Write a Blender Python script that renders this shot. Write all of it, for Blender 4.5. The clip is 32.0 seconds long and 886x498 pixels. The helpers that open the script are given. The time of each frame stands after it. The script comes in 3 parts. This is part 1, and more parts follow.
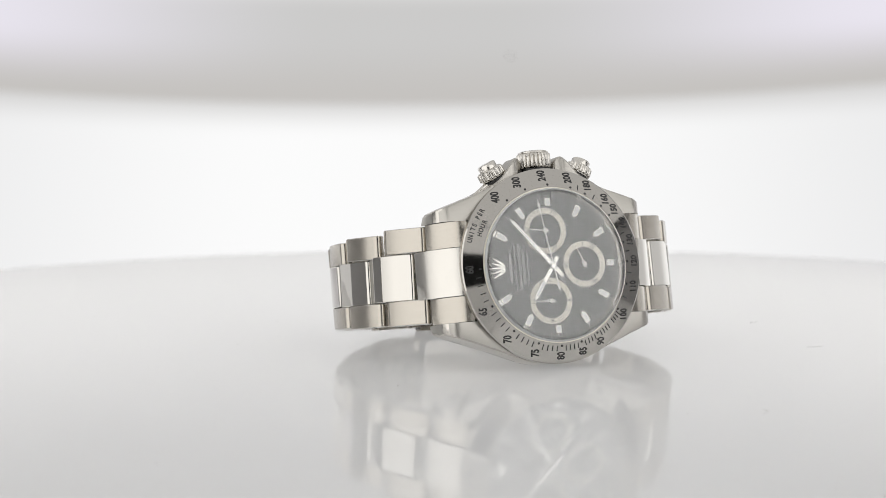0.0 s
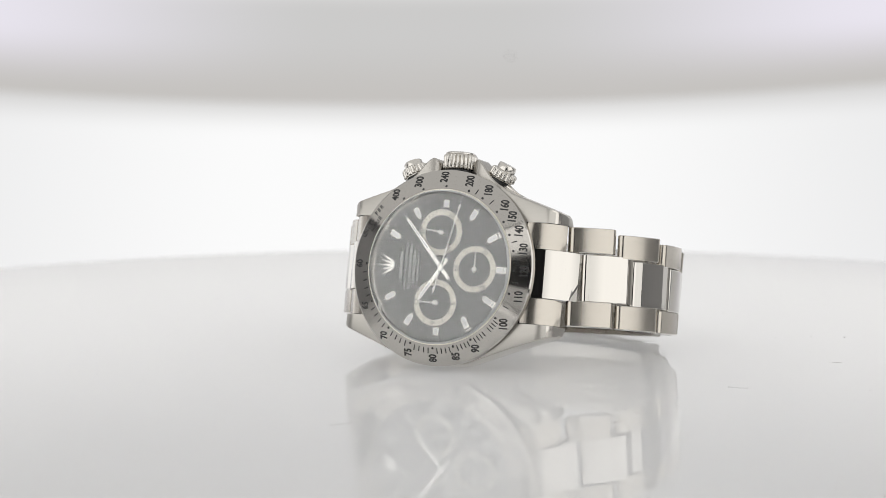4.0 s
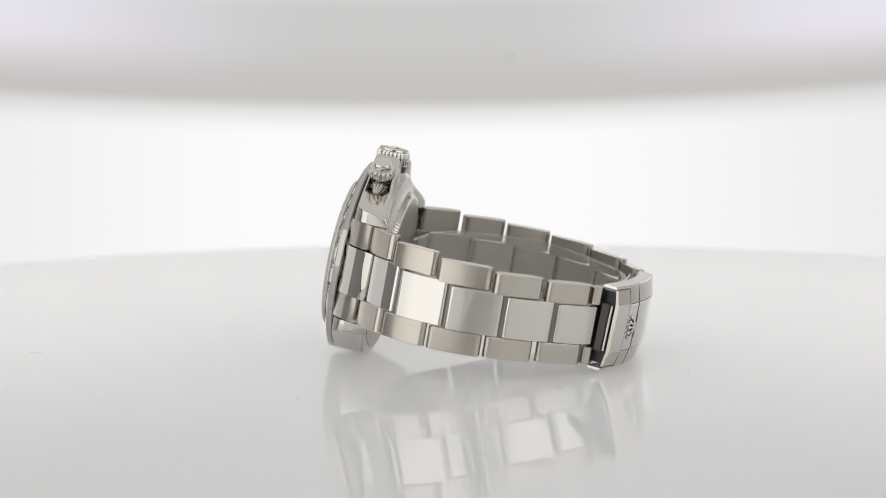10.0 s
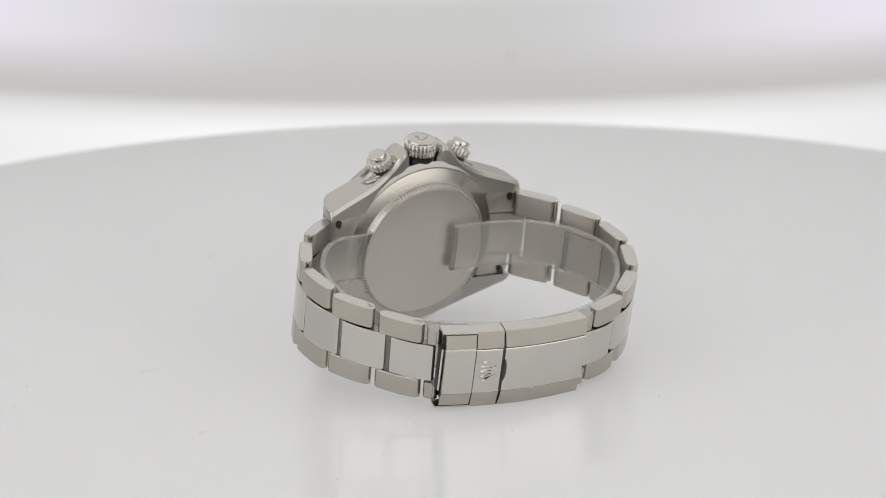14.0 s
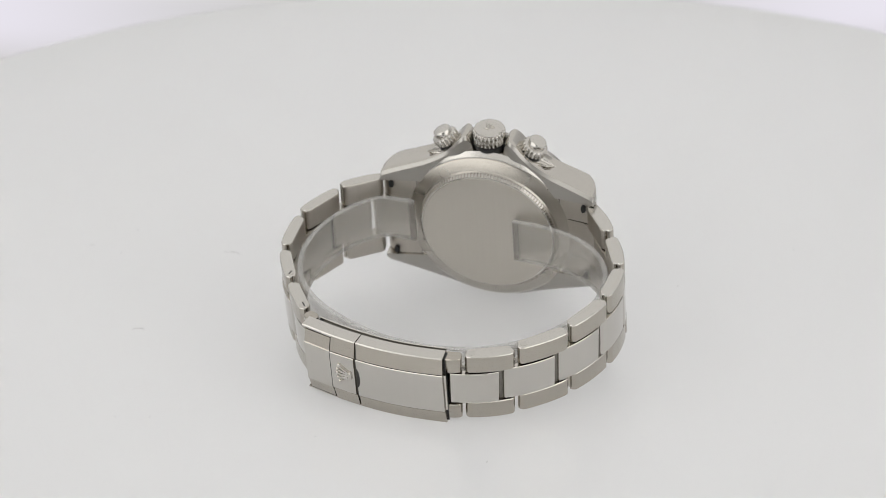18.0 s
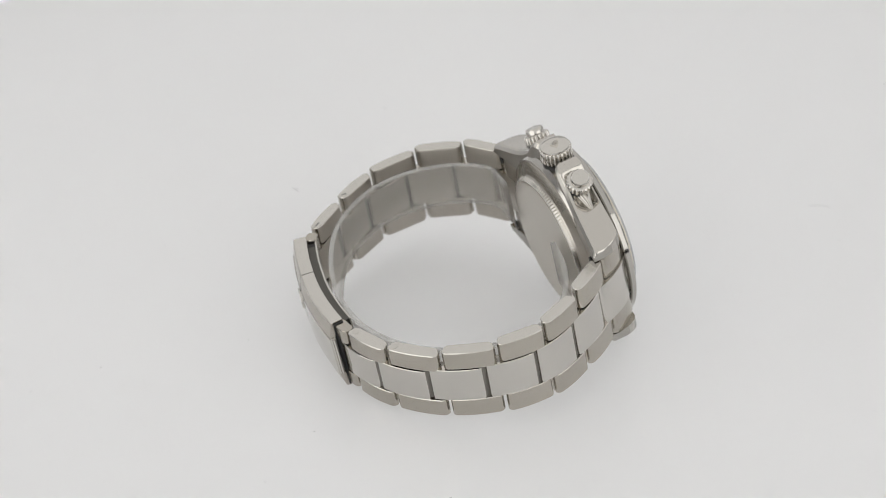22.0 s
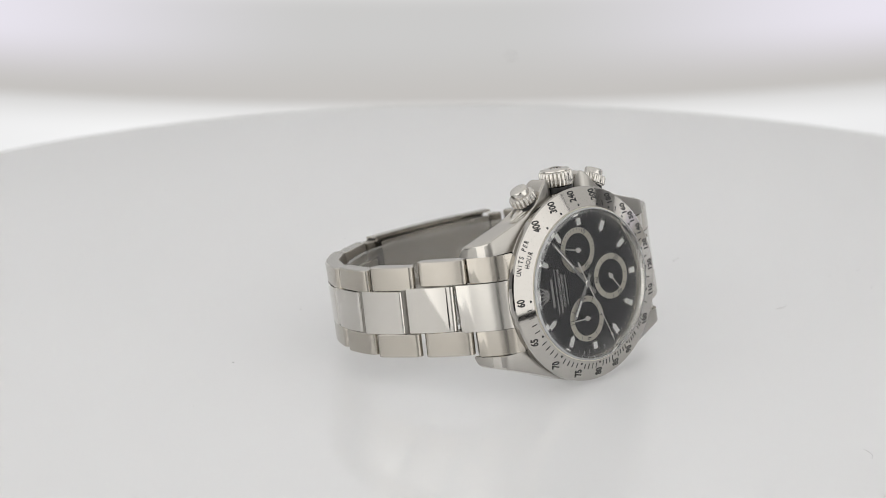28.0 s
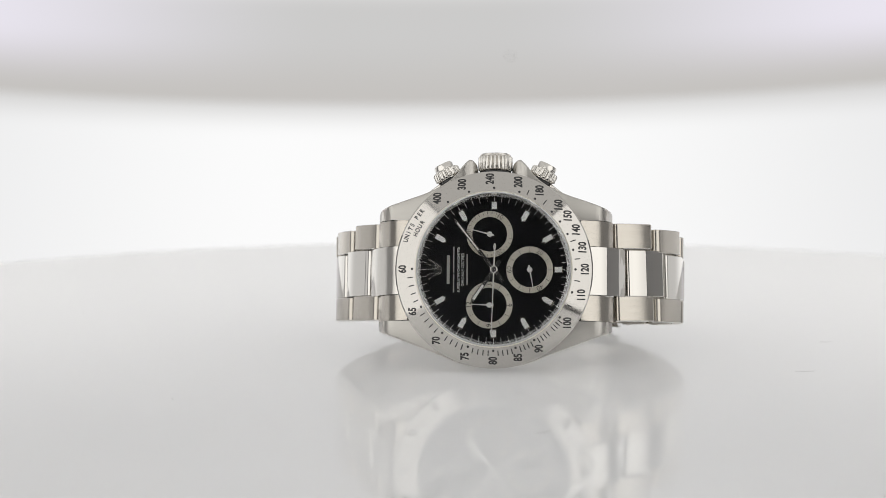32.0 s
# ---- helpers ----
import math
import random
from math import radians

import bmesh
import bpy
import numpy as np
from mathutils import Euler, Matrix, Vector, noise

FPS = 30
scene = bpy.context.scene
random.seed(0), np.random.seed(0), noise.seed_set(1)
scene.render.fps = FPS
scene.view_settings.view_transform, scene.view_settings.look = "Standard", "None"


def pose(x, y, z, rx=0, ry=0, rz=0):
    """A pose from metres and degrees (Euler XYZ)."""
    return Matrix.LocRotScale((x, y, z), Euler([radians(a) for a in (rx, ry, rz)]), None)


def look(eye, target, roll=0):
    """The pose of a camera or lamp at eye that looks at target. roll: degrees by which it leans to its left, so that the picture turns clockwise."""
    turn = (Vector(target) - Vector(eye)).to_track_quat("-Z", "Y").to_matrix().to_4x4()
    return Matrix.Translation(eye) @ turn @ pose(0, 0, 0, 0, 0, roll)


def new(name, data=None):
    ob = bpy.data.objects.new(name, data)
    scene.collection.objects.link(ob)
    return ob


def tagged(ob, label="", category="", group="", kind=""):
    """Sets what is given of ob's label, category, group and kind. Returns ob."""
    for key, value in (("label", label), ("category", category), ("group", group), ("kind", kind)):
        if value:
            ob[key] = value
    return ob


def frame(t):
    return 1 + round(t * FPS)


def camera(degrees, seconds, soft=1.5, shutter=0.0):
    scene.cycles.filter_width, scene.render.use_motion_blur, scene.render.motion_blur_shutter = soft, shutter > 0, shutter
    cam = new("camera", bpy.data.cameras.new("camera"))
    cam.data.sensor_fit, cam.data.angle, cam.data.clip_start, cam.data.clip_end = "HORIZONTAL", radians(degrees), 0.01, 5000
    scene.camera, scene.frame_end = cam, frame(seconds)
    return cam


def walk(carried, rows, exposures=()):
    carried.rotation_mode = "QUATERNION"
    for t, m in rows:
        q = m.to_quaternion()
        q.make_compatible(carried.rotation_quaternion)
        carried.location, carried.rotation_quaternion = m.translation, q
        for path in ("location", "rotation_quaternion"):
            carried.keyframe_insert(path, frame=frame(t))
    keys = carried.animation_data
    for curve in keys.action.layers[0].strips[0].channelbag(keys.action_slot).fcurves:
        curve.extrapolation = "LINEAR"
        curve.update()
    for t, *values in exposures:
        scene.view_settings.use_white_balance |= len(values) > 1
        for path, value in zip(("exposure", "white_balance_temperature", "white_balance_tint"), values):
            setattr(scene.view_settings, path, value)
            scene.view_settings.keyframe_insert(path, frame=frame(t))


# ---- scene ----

# All small sizes below are in millimetres and go through MM.
MM = 0.001
DIST, PIVOT = 582.2, 12.4          # the swinging arm: camera distance and pivot height
ARM_X, ARM_Y = -13.68, 1.70        # the arm stands a little beside the turntable's axis
RATE = 12.194                      # turntable speed, degrees a second

# turntable angle and arm angle, seconds and degrees
TURN = [(t, 24.79 - RATE * t) for t in range(0, 32)] + [(31.3, 24.79 - RATE * 31.3), (31.5, -359.1), (31.75, -360.9), (32, -361.75)]
LIFT = [(0, 7.11), (5, 7.11), (9, 7.11), (9.5, 7.12), (10, 7.36), (10.5, 8.0), (11, 9.05), (11.5, 10.34), (12, 11.73), (13, 14.53), (14, 17.26),
        (15, 19.95), (16, 22.35), (17, 25.25), (18, 28.3), (19, 31.2), (19.5, 32.5), (20, 33.56), (20.5, 34.28), (21, 34.7), (21.5, 34.81), (22, 34.58),
        (22.5, 33.97), (23, 32.97), (24, 30.2), (25, 27.17), (26, 24.35), (27, 21.95), (28, 19.25), (29, 16.45), (30, 13.67), (31, 10.8), (31.5, 9.18), (32, 7.72)]


def eye(lift):
    e = radians(lift)
    m = pose(ARM_X * MM, (ARM_Y - DIST * math.cos(e)) * MM, (PIVOT + DIST * math.sin(e)) * MM, 90 - (lift - 0.88), 0, -0.568)
    return m @ pose(0, 0, 0, 0, 0, -0.24)


cam = camera(18.353, 32.0, soft=0.78)
cam.data.dof.use_dof = True
cam.data.dof.focus_distance = 0.555
cam.data.dof.aperture_fstop = 24.0
walk(cam, [(t, eye(e)) for t, e in LIFT])

# ---- light ----
world = bpy.data.worlds.new("studio_air")
scene.world = world
world.use_nodes = True
world.node_tree.nodes["Background"].inputs["Color"].default_value = (0.9, 0.95, 1.0, 1)
world.node_tree.nodes["Background"].inputs["Strength"].default_value = 0.03
scene.view_settings.exposure = 0.0
GLOW_FRONT, GLOW_TOP, GLOW_BACK, GLOW_UNDER = 1.6, 0.8, 0.97, 2.6


# ---- materials ----
def material(name, color=(0.8, 0.8, 0.8), metal=0.0, rough=0.5, **more):
    m = bpy.data.materials.new(name)
    m.use_nodes = True
    b = m.node_tree.nodes["Principled BSDF"]
    b.inputs["Base Color"].default_value = (*color, 1)
    b.inputs["Metallic"].default_value = metal
    b.inputs["Roughness"].default_value = rough
    for key, value in more.items():
        b.inputs[key.replace("_", " ")].default_value = value
    return m


def nodes_of(m):
    return m.node_tree.nodes, m.node_tree.links, m.node_tree.nodes["Principled BSDF"]


def textured(m, scale, stretch=(1, 1, 1), bump=0.1, depth=0.00002, rough=(0.2, 0.4), tint=0.06, coarse=40):
    """Fine grain stretched along one axis, and a coarse cloud of wear, on object coordinates."""
    n, l, b = nodes_of(m)
    tc, mp = n.new("ShaderNodeTexCoord"), n.new("ShaderNodeMapping")
    mp.inputs["Scale"].default_value = stretch
    fine, wide = n.new("ShaderNodeTexNoise"), n.new("ShaderNodeTexNoise")
    fine.inputs["Scale"].default_value, fine.inputs["Detail"].default_value = scale, 3
    wide.inputs["Scale"].default_value, wide.inputs["Detail"].default_value = coarse, 4
    l.new(tc.outputs["Object"], mp.inputs["Vector"])
    l.new(mp.outputs["Vector"], fine.inputs["Vector"])
    l.new(tc.outputs["Object"], wide.inputs["Vector"])
    bp = n.new("ShaderNodeBump")
    bp.inputs["Strength"].default_value, bp.inputs["Distance"].default_value = bump, depth
    l.new(fine.outputs["Fac"], bp.inputs["Height"])
    l.new(bp.outputs["Normal"], b.inputs["Normal"])
    rr = n.new("ShaderNodeMapRange")
    rr.inputs["From Min"].default_value, rr.inputs["From Max"].default_value = 0.3, 0.7
    rr.inputs["To Min"].default_value, rr.inputs["To Max"].default_value = rough
    l.new(wide.outputs["Fac"], rr.inputs["Value"])
    l.new(rr.outputs["Result"], b.inputs["Roughness"])
    base = b.inputs["Base Color"].default_value[:]
    mx = n.new("ShaderNodeMix")
    mx.data_type = "RGBA"
    mx.inputs["A"].default_value = [c * (1 - tint) for c in base[:3]] + [1]
    mx.inputs["B"].default_value = [min(1, c * (1 + tint)) for c in base[:3]] + [1]
    l.new(fine.outputs["Fac"], mx.inputs["Factor"])
    l.new(mx.outputs["Result"], b.inputs["Base Color"])
    return m


BRUSHED = textured(material("brushed_steel", (0.468, 0.437, 0.388), 1, 0.27), 2600, (0.03, 1, 1), 0.1, 0.00001, (0.17, 0.23), 0.06, 90)
SATIN = textured(material("satin_steel", (0.495, 0.467, 0.42), 1, 0.25), 2600, (1, 0.03, 1), 0.08, 0.00001, (0.26, 0.29), 0.04, 60)
RINGED = textured(material("ring_brushed_steel", (0.46, 0.443, 0.416), 1, 0.08), 2000, (1, 1, 1), 0.02, 0.000003, (0.06, 0.09), 0.03, 60)
POLISHED = textured(material("polished_steel", (0.585, 0.564, 0.528), 1, 0.05), 1100, (1, 0.05, 1), 0.012, 0.000003, (0.02, 0.055), 0.015, 170)
CASE = textured(material("soft_polished_steel", (0.61, 0.588, 0.55), 1, 0.2), 500, (1, 1, 1), 0.015, 0.000004, (0.16, 0.22), 0.02, 60)
PLATE = textured(material("satin_plate_steel", (0.585, 0.552, 0.498), 1, 0.3), 1500, (1, 0.05, 1), 0.02, 0.000005, (0.31, 0.33), 0.02, 60)
FLANK = textured(material("polished_flank_steel", (0.555, 0.53, 0.49), 1, 0.09), 900, (1, 1, 1), 0.015, 0.000003, (0.1, 0.15), 0.02, 60)
INSIDE = textured(material("satin_inner_steel", (0.475, 0.445, 0.40), 1, 0.3), 1500, (1, 0.05, 1), 0.04, 0.000005, (0.28, 0.34), 0.05, 60)
TOPS = textured(material("satin_lug_steel", (0.41, 0.394, 0.366), 1, 0.33), 2600, (0.05, 1, 1), 0.05, 0.000006, (0.3, 0.34), 0.03, 60)
WHITE_GOLD = textured(material("white_gold", (0.66, 0.65, 0.62), 1, 0.25), 3000, (1, 1, 1), 0.02, 0.000004, (0.08, 0.14), 0.02, 200)
PALE = textured(material("pale_pointer_steel", (0.74, 0.73, 0.70), 0.35, 0.38), 3000, (1, 1, 1), 0.02, 0.000004, (0.33, 0.42), 0.02, 200)
BLACK = material("black_lacquer_dial", (0.004, 0.004, 0.005), 0, 0.15, Specular_IOR_Level=0.3)
INK = material("black_engraving_fill", (0.012, 0.012, 0.012), 0, 0.55)
SILVER = textured(material("silver_ring", (0.60, 0.57, 0.49), 0.6, 0.4), 4000, (1, 1, 1), 0.05, 0.000004, (0.35, 0.45), 0.03)
WHITE_PRINT = material("white_print", (0.75, 0.75, 0.73), 0, 0.5)
GREY_PRINT = material("grey_print", (0.36, 0.36, 0.35), 0, 0.5)
LUME = material("white_luminous_fill", (0.90, 0.905, 0.88), 0, 0.5)
# Gasket black; also fills gaps and slots to stand for their shade.
RUBBER_SHADE = material("black_gasket_and_shade", (0.01, 0.01, 0.01), 0, 0.4)
DARK = material("dark_gap", (0.07, 0.068, 0.065), 0.7, 0.4)
# Steel darkened in its colour to stand for the shade between links.
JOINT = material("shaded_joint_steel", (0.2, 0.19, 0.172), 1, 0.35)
# Same steel again, darker still: shade inside the clasp as colour.
BLADES = material("shaded_blade_steel", (0.115, 0.11, 0.1), 1, 0.3)
GLASS = material("sapphire_glass", (1, 1, 1), 0, 0.0, IOR=1.77, Transmission_Weight=1.0)
GROUND = material("ground_glass_edge", (0.85, 0.86, 0.86), 0, 0.25, Alpha=0.45)
ACRYLIC = bpy.data.materials.new("white_acrylic")
ACRYLIC.use_nodes = True
an, al = ACRYLIC.node_tree.nodes, ACRYLIC.node_tree.links
an.remove(an["Principled BSDF"])
a_coord, a_cloud, a_map = an.new("ShaderNodeTexCoord"), an.new("ShaderNodeTexNoise"), an.new("ShaderNodeMapRange")
a_cloud.inputs["Scale"].default_value, a_cloud.inputs["Detail"].default_value = 9, 5
a_map.inputs["To Min"].default_value, a_map.inputs["To Max"].default_value = 0.0, 0.0004
a_diff, a_trans, a_gloss = an.new("ShaderNodeBsdfDiffuse"), an.new("ShaderNodeBsdfTranslucent"), an.new("ShaderNodeBsdfGlossy")
a_body, a_skin, a_fres = an.new("ShaderNodeMixShader"), an.new("ShaderNodeMixShader"), an.new("ShaderNodeFresnel")
a_diff.inputs["Color"].default_value = (0.80, 0.80, 0.80, 1)
a_trans.inputs["Color"].default_value = (0.85, 0.85, 0.855, 1)
a_body.inputs["Fac"].default_value, a_fres.inputs["IOR"].default_value = 0.45, 1.5
al.new(a_coord.outputs["Object"], a_cloud.inputs["Vector"])
al.new(a_cloud.outputs["Fac"], a_map.inputs["Value"])
al.new(a_map.outputs["Result"], a_gloss.inputs["Roughness"])
al.new(a_diff.outputs[0], a_body.inputs[1])
al.new(a_trans.outputs[0], a_body.inputs[2])
a_curve = [an.new("ShaderNodeMath") for _ in range(3)]
for a_node, a_op, a_value in zip(a_curve, ("MULTIPLY_ADD", "DIVIDE", "MULTIPLY"), (0.5, 1.0, 1.0)):
    a_node.operation = a_op
    a_node.inputs[1].default_value = a_value
a_curve[0].inputs[2].default_value = 1.0
al.new(a_fres.outputs[0], a_curve[0].inputs[0])
al.new(a_fres.outputs[0], a_curve[1].inputs[0])
al.new(a_curve[0].outputs[0], a_curve[1].inputs[1])
al.new(a_curve[1].outputs[0], a_curve[2].inputs[0])
al.new(a_curve[2].outputs[0], a_skin.inputs["Fac"])
al.new(a_body.outputs[0], a_skin.inputs[1])
al.new(a_gloss.outputs[0], a_skin.inputs[2])
al.new(a_skin.outputs[0], an["Material Output"].inputs["Surface"])
FILM = bpy.data.materials.new("clear_plastic_film")
FILM.use_nodes = True
fn, fl, fb = nodes_of(FILM)
fn.remove(fb)
ft, fg, fm = fn.new("ShaderNodeBsdfTransparent"), fn.new("ShaderNodeBsdfGlossy"), fn.new("ShaderNodeMixShader")
fh = fn.new("ShaderNodeTexNoise")
fh.inputs["Scale"].default_value, fh.inputs["Detail"].default_value = 120, 3
fr = fn.new("ShaderNodeMapRange")
fr.inputs["To Min"].default_value, fr.inputs["To Max"].default_value = 0.03, 0.08
ft.inputs["Color"].default_value = (0.93, 0.925, 0.915, 1)
fg.inputs["Color"].default_value = (0.85, 0.85, 0.85, 1)
fg.inputs["Roughness"].default_value = 0.35
fl.new(fh.outputs["Fac"], fr.inputs["Value"])
fl.new(fr.outputs[0], fm.inputs["Fac"])
fl.new(ft.outputs[0], fm.inputs[1])
fl.new(fg.outputs[0], fm.inputs[2])
fd, fx = fn.new("ShaderNodeBsdfDiffuse"), fn.new("ShaderNodeMixShader")
fs, fc = fn.new("ShaderNodeTexNoise"), fn.new("ShaderNodeMapRange")
fs.inputs["Scale"].default_value, fs.inputs["Detail"].default_value, fs.inputs["Distortion"].default_value = 170, 6, 1.5
fc.inputs["From Min"].default_value, fc.inputs["From Max"].default_value = 0.45, 0.75
fc.inputs["To Min"].default_value, fc.inputs["To Max"].default_value = 0.09, 0.4
fl.new(fs.outputs["Fac"], fc.inputs["Value"])
fl.new(fc.outputs["Result"], fx.inputs["Fac"])
fd.inputs["Color"].default_value = (0.66, 0.64, 0.61, 1)
fl.new(fm.outputs[0], fx.inputs[1])
fl.new(fd.outputs[0], fx.inputs[2])
fl.new(fx.outputs[0], fn["Material Output"].inputs["Surface"])
FROSTED = material("frosted_plastic_edge", (0.66, 0.655, 0.64), 0, 0.35, Alpha=0.26)
CUT_END = material("cut_plastic_end", (0.24, 0.225, 0.205), 0, 0.3, Alpha=0.45)
LINT = material("lint_fibre", (0.30, 0.29, 0.28), 0, 0.9)
PAINT = textured(material("grey_studio_paint", (0.55, 0.55, 0.56), 0, 0.8), 30, (1, 1, 1), 0.1, 0.001, (0.7, 0.9), 0.1, 3)
DARK_WALL = textured(material("black_reflection_wall", (0.012, 0.012, 0.013), 0, 0.9), 30, (1, 1, 1), 0.1, 0.001, (0.8, 0.95), 0.1, 3)
WHITE_CARD = textured(material("matt_white_card", (0.86, 0.86, 0.85), 0, 0.7), 60, (1, 1, 1), 0.05, 0.0005, (0.65, 0.75), 0.02, 6)
HOUSING = material("black_housing", (0.02, 0.02, 0.022), 0, 0.6)


def glowing(name, color, strength):
    m = bpy.data.materials.new(name)
    m.use_nodes = True
    n, l = m.node_tree.nodes, m.node_tree.links
    n.remove(n["Principled BSDF"])
    e = n.new("ShaderNodeEmission")
    e.inputs["Color"].default_value, e.inputs["Strength"].default_value = (*color, 1), strength
    l.new(e.outputs[0], n["Material Output"].inputs["Surface"])
    return m


def span(m, src, a, b):
    r = m.node_tree.nodes.new("ShaderNodeMapRange")
    r.interpolation_type = "SMOOTHSTEP"
    r.inputs["From Min"].default_value, r.inputs["From Max"].default_value = a, b
    m.node_tree.links.new(src, r.inputs["Value"])
    return r.outputs["Result"]


def blend(m, fac, a, b):
    x = m.node_tree.nodes.new("ShaderNodeMix")
    x.data_type = "RGBA"
    m.node_tree.links.new(fac, x.inputs["Factor"])
    for key, v in (("A", a), ("B", b)):
        if isinstance(v, tuple):
            x.inputs[key].default_value = (*v, 1)
        else:
            m.node_tree.links.new(v, x.inputs[key])
    return x.outputs["Result"]


HANG = 0.125          # the hem rises by this many metres for each square metre of x


def backlit(name, strength):
    """A glowing cloth; gives the material, its emission, and its own |x| and z in metres."""
    m = glowing(name, (1, 1, 1), strength)
    n, l = m.node_tree.nodes, m.node_tree.links
    em = next(x for x in n if x.type == "EMISSION")
    tc, sp, ab = n.new("ShaderNodeTexCoord"), n.new("ShaderNodeSeparateXYZ"), n.new("ShaderNodeMath")
    l.new(tc.outputs["Object"], sp.inputs[0])
    ab.operation = "ABSOLUTE"
    l.new(sp.outputs["X"], ab.inputs[0])
    return m, em, ab.outputs[0], sp.outputs["Z"]


def hung(m, x, z):
    """Height above the sagging hem of the cloth."""
    n, l = m.node_tree.nodes, m.node_tree.links
    sq, fall = n.new("ShaderNodeMath"), n.new("ShaderNodeMath")
    sq.operation, fall.operation = "POWER", "MULTIPLY_ADD"
    sq.inputs[1].default_value, fall.inputs[1].default_value = 2, -HANG
    l.new(x, sq.inputs[0])
    l.new(sq.outputs[0], fall.inputs[0])
    l.new(z, fall.inputs[2])
    return fall.outputs[0]


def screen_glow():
    """A pale screen with its light painted into the glow: greyer middle and hem, lilac sides."""
    m, em, x, z = backlit("painted_screen_light", 1.0)
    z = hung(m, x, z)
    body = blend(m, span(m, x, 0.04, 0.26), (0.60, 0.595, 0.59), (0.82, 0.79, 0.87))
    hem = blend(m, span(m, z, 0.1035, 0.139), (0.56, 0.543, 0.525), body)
    # Unseen upper bands, painted to grade the reflection in the disc.
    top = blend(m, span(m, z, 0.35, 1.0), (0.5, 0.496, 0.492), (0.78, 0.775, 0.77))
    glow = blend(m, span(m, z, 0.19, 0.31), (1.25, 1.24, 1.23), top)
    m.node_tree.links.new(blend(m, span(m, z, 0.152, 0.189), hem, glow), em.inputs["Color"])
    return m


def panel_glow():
    """A white panel with its light painted in: weaker towards the edges of its middle field and its covered upper rim,
    brighter on each wing.
    """
    m, em, x, z = backlit("painted_panel_light", GLOW_BACK)
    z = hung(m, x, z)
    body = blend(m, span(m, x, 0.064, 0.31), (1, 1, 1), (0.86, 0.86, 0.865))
    # Brighter band on each wing, added to lighten reflections in crystal and steel.
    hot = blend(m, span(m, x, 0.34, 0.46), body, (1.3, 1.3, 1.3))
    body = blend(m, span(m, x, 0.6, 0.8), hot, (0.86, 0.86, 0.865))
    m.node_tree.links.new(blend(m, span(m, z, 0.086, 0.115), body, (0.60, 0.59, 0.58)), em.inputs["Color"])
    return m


SCREEN, PANEL = screen_glow(), panel_glow()


# ---- mesh helpers ----
def part(name, bm, mat, parent=None, label="", m=None, angle=14):
    """Links a bmesh in millimetres as one mesh object under a thing or a part."""
    bmesh.ops.recalc_face_normals(bm, faces=bm.faces)
    me = bpy.data.meshes.new(name)
    bm.to_mesh(me)
    bm.free()
    me.transform(Matrix.Scale(MM, 4))
    me.materials.append(mat)
    for p in me.polygons:
        p.use_smooth = True
    me.set_sharp_from_angle(angle=radians(angle))
    ob = new(name, me)
    if parent:
        ob.parent = parent
    if m is not None:
        ob.matrix_basis = m
    return tagged(ob, label)


def mm_pose(x, y, z, rx=0, ry=0, rz=0):
    return pose(x * MM, y * MM, z * MM, rx, ry, rz)


def ring_faces(bm, rings, cap=True):
    """Skins a list of closed loops of equal length."""
    loops = [[bm.verts.new(v) for v in r] for r in rings]
    k = len(loops[0])
    for a, b in zip(loops, loops[1:]):
        for i in range(k):
            bm.faces.new((a[i], a[(i + 1) % k], b[(i + 1) % k], b[i]))
    if cap:
        bm.faces.new(loops[0])
        bm.faces.new(loops[-1])
    return loops


def lathe(bm, profile, steps=96, closed=False, wave=None):
    """Turns a profile of (radius, z) round the z axis. wave(i, k, r): radius of step i in row k."""
    rows = []
    for k, (r, z) in enumerate(profile):
        row = []
        for i in range(steps):
            a = 2 * math.pi * i / steps
            q = wave(i, k, r) if wave else r
            row.append((q * math.cos(a), q * math.sin(a), z))
        rows.append(row)
    if closed:
        rows.append(rows[0])
    loops = ring_faces(bm, rows, cap=not closed)
    if closed:
        bmesh.ops.remove_doubles(bm, verts=bm.verts, dist=1e-5)
    return bm


def prism(poly, z0, z1, inset=0.0, bm=None):
    """An upright prism over a polygon, its top edge chamfered by inset."""
    bm = bm or bmesh.new()
    cx, cy = sum(p[0] for p in poly) / len(poly), sum(p[1] for p in poly) / len(poly)
    def shrink(p, d):
        v = Vector((p[0] - cx, p[1] - cy))
        k = max(0.0, 1 - d / max(v.length, 1e-6))
        return cx + v.x * k, cy + v.y * k
    rings = [[(x, y, z0) for x, y in poly], [(x, y, z1 - inset) for x, y in poly]]
    if inset:
        rings.append([(*shrink(p, inset), z1) for p in poly])
    ring_faces(bm, rings)
    return bm


def rounded(length, height, r, drop=0.0, steps=8, under=0.0):
    """A rounded bar outline: flat crown in the middle, both ends of its upper side sloping down by drop."""
    out = []
    h2, l2 = height / 2, length / 2
    for sx, sz, a0 in ((1, 1, 0), (-1, 1, 90), (-1, -1, 180), (1, -1, 270)):
        for i in range(steps + 1):
            a = radians(a0 + 90 * i / steps)
            out.append((sx * (l2 - r - (under if sz < 0 else 0)) + r * math.cos(a), sz * (h2 - r) + r * math.sin(a) - (drop if sz > 0 else 0)))
        if a0 == 0:
            e = l2 - r
            out += [(e * q, h2 - drop + (drop + 0.085) * (1 - q * q)) for q in (0.85, 0.65, 0.45, 0.22, 0.0, -0.22, -0.45, -0.65, -0.85)]
    return out


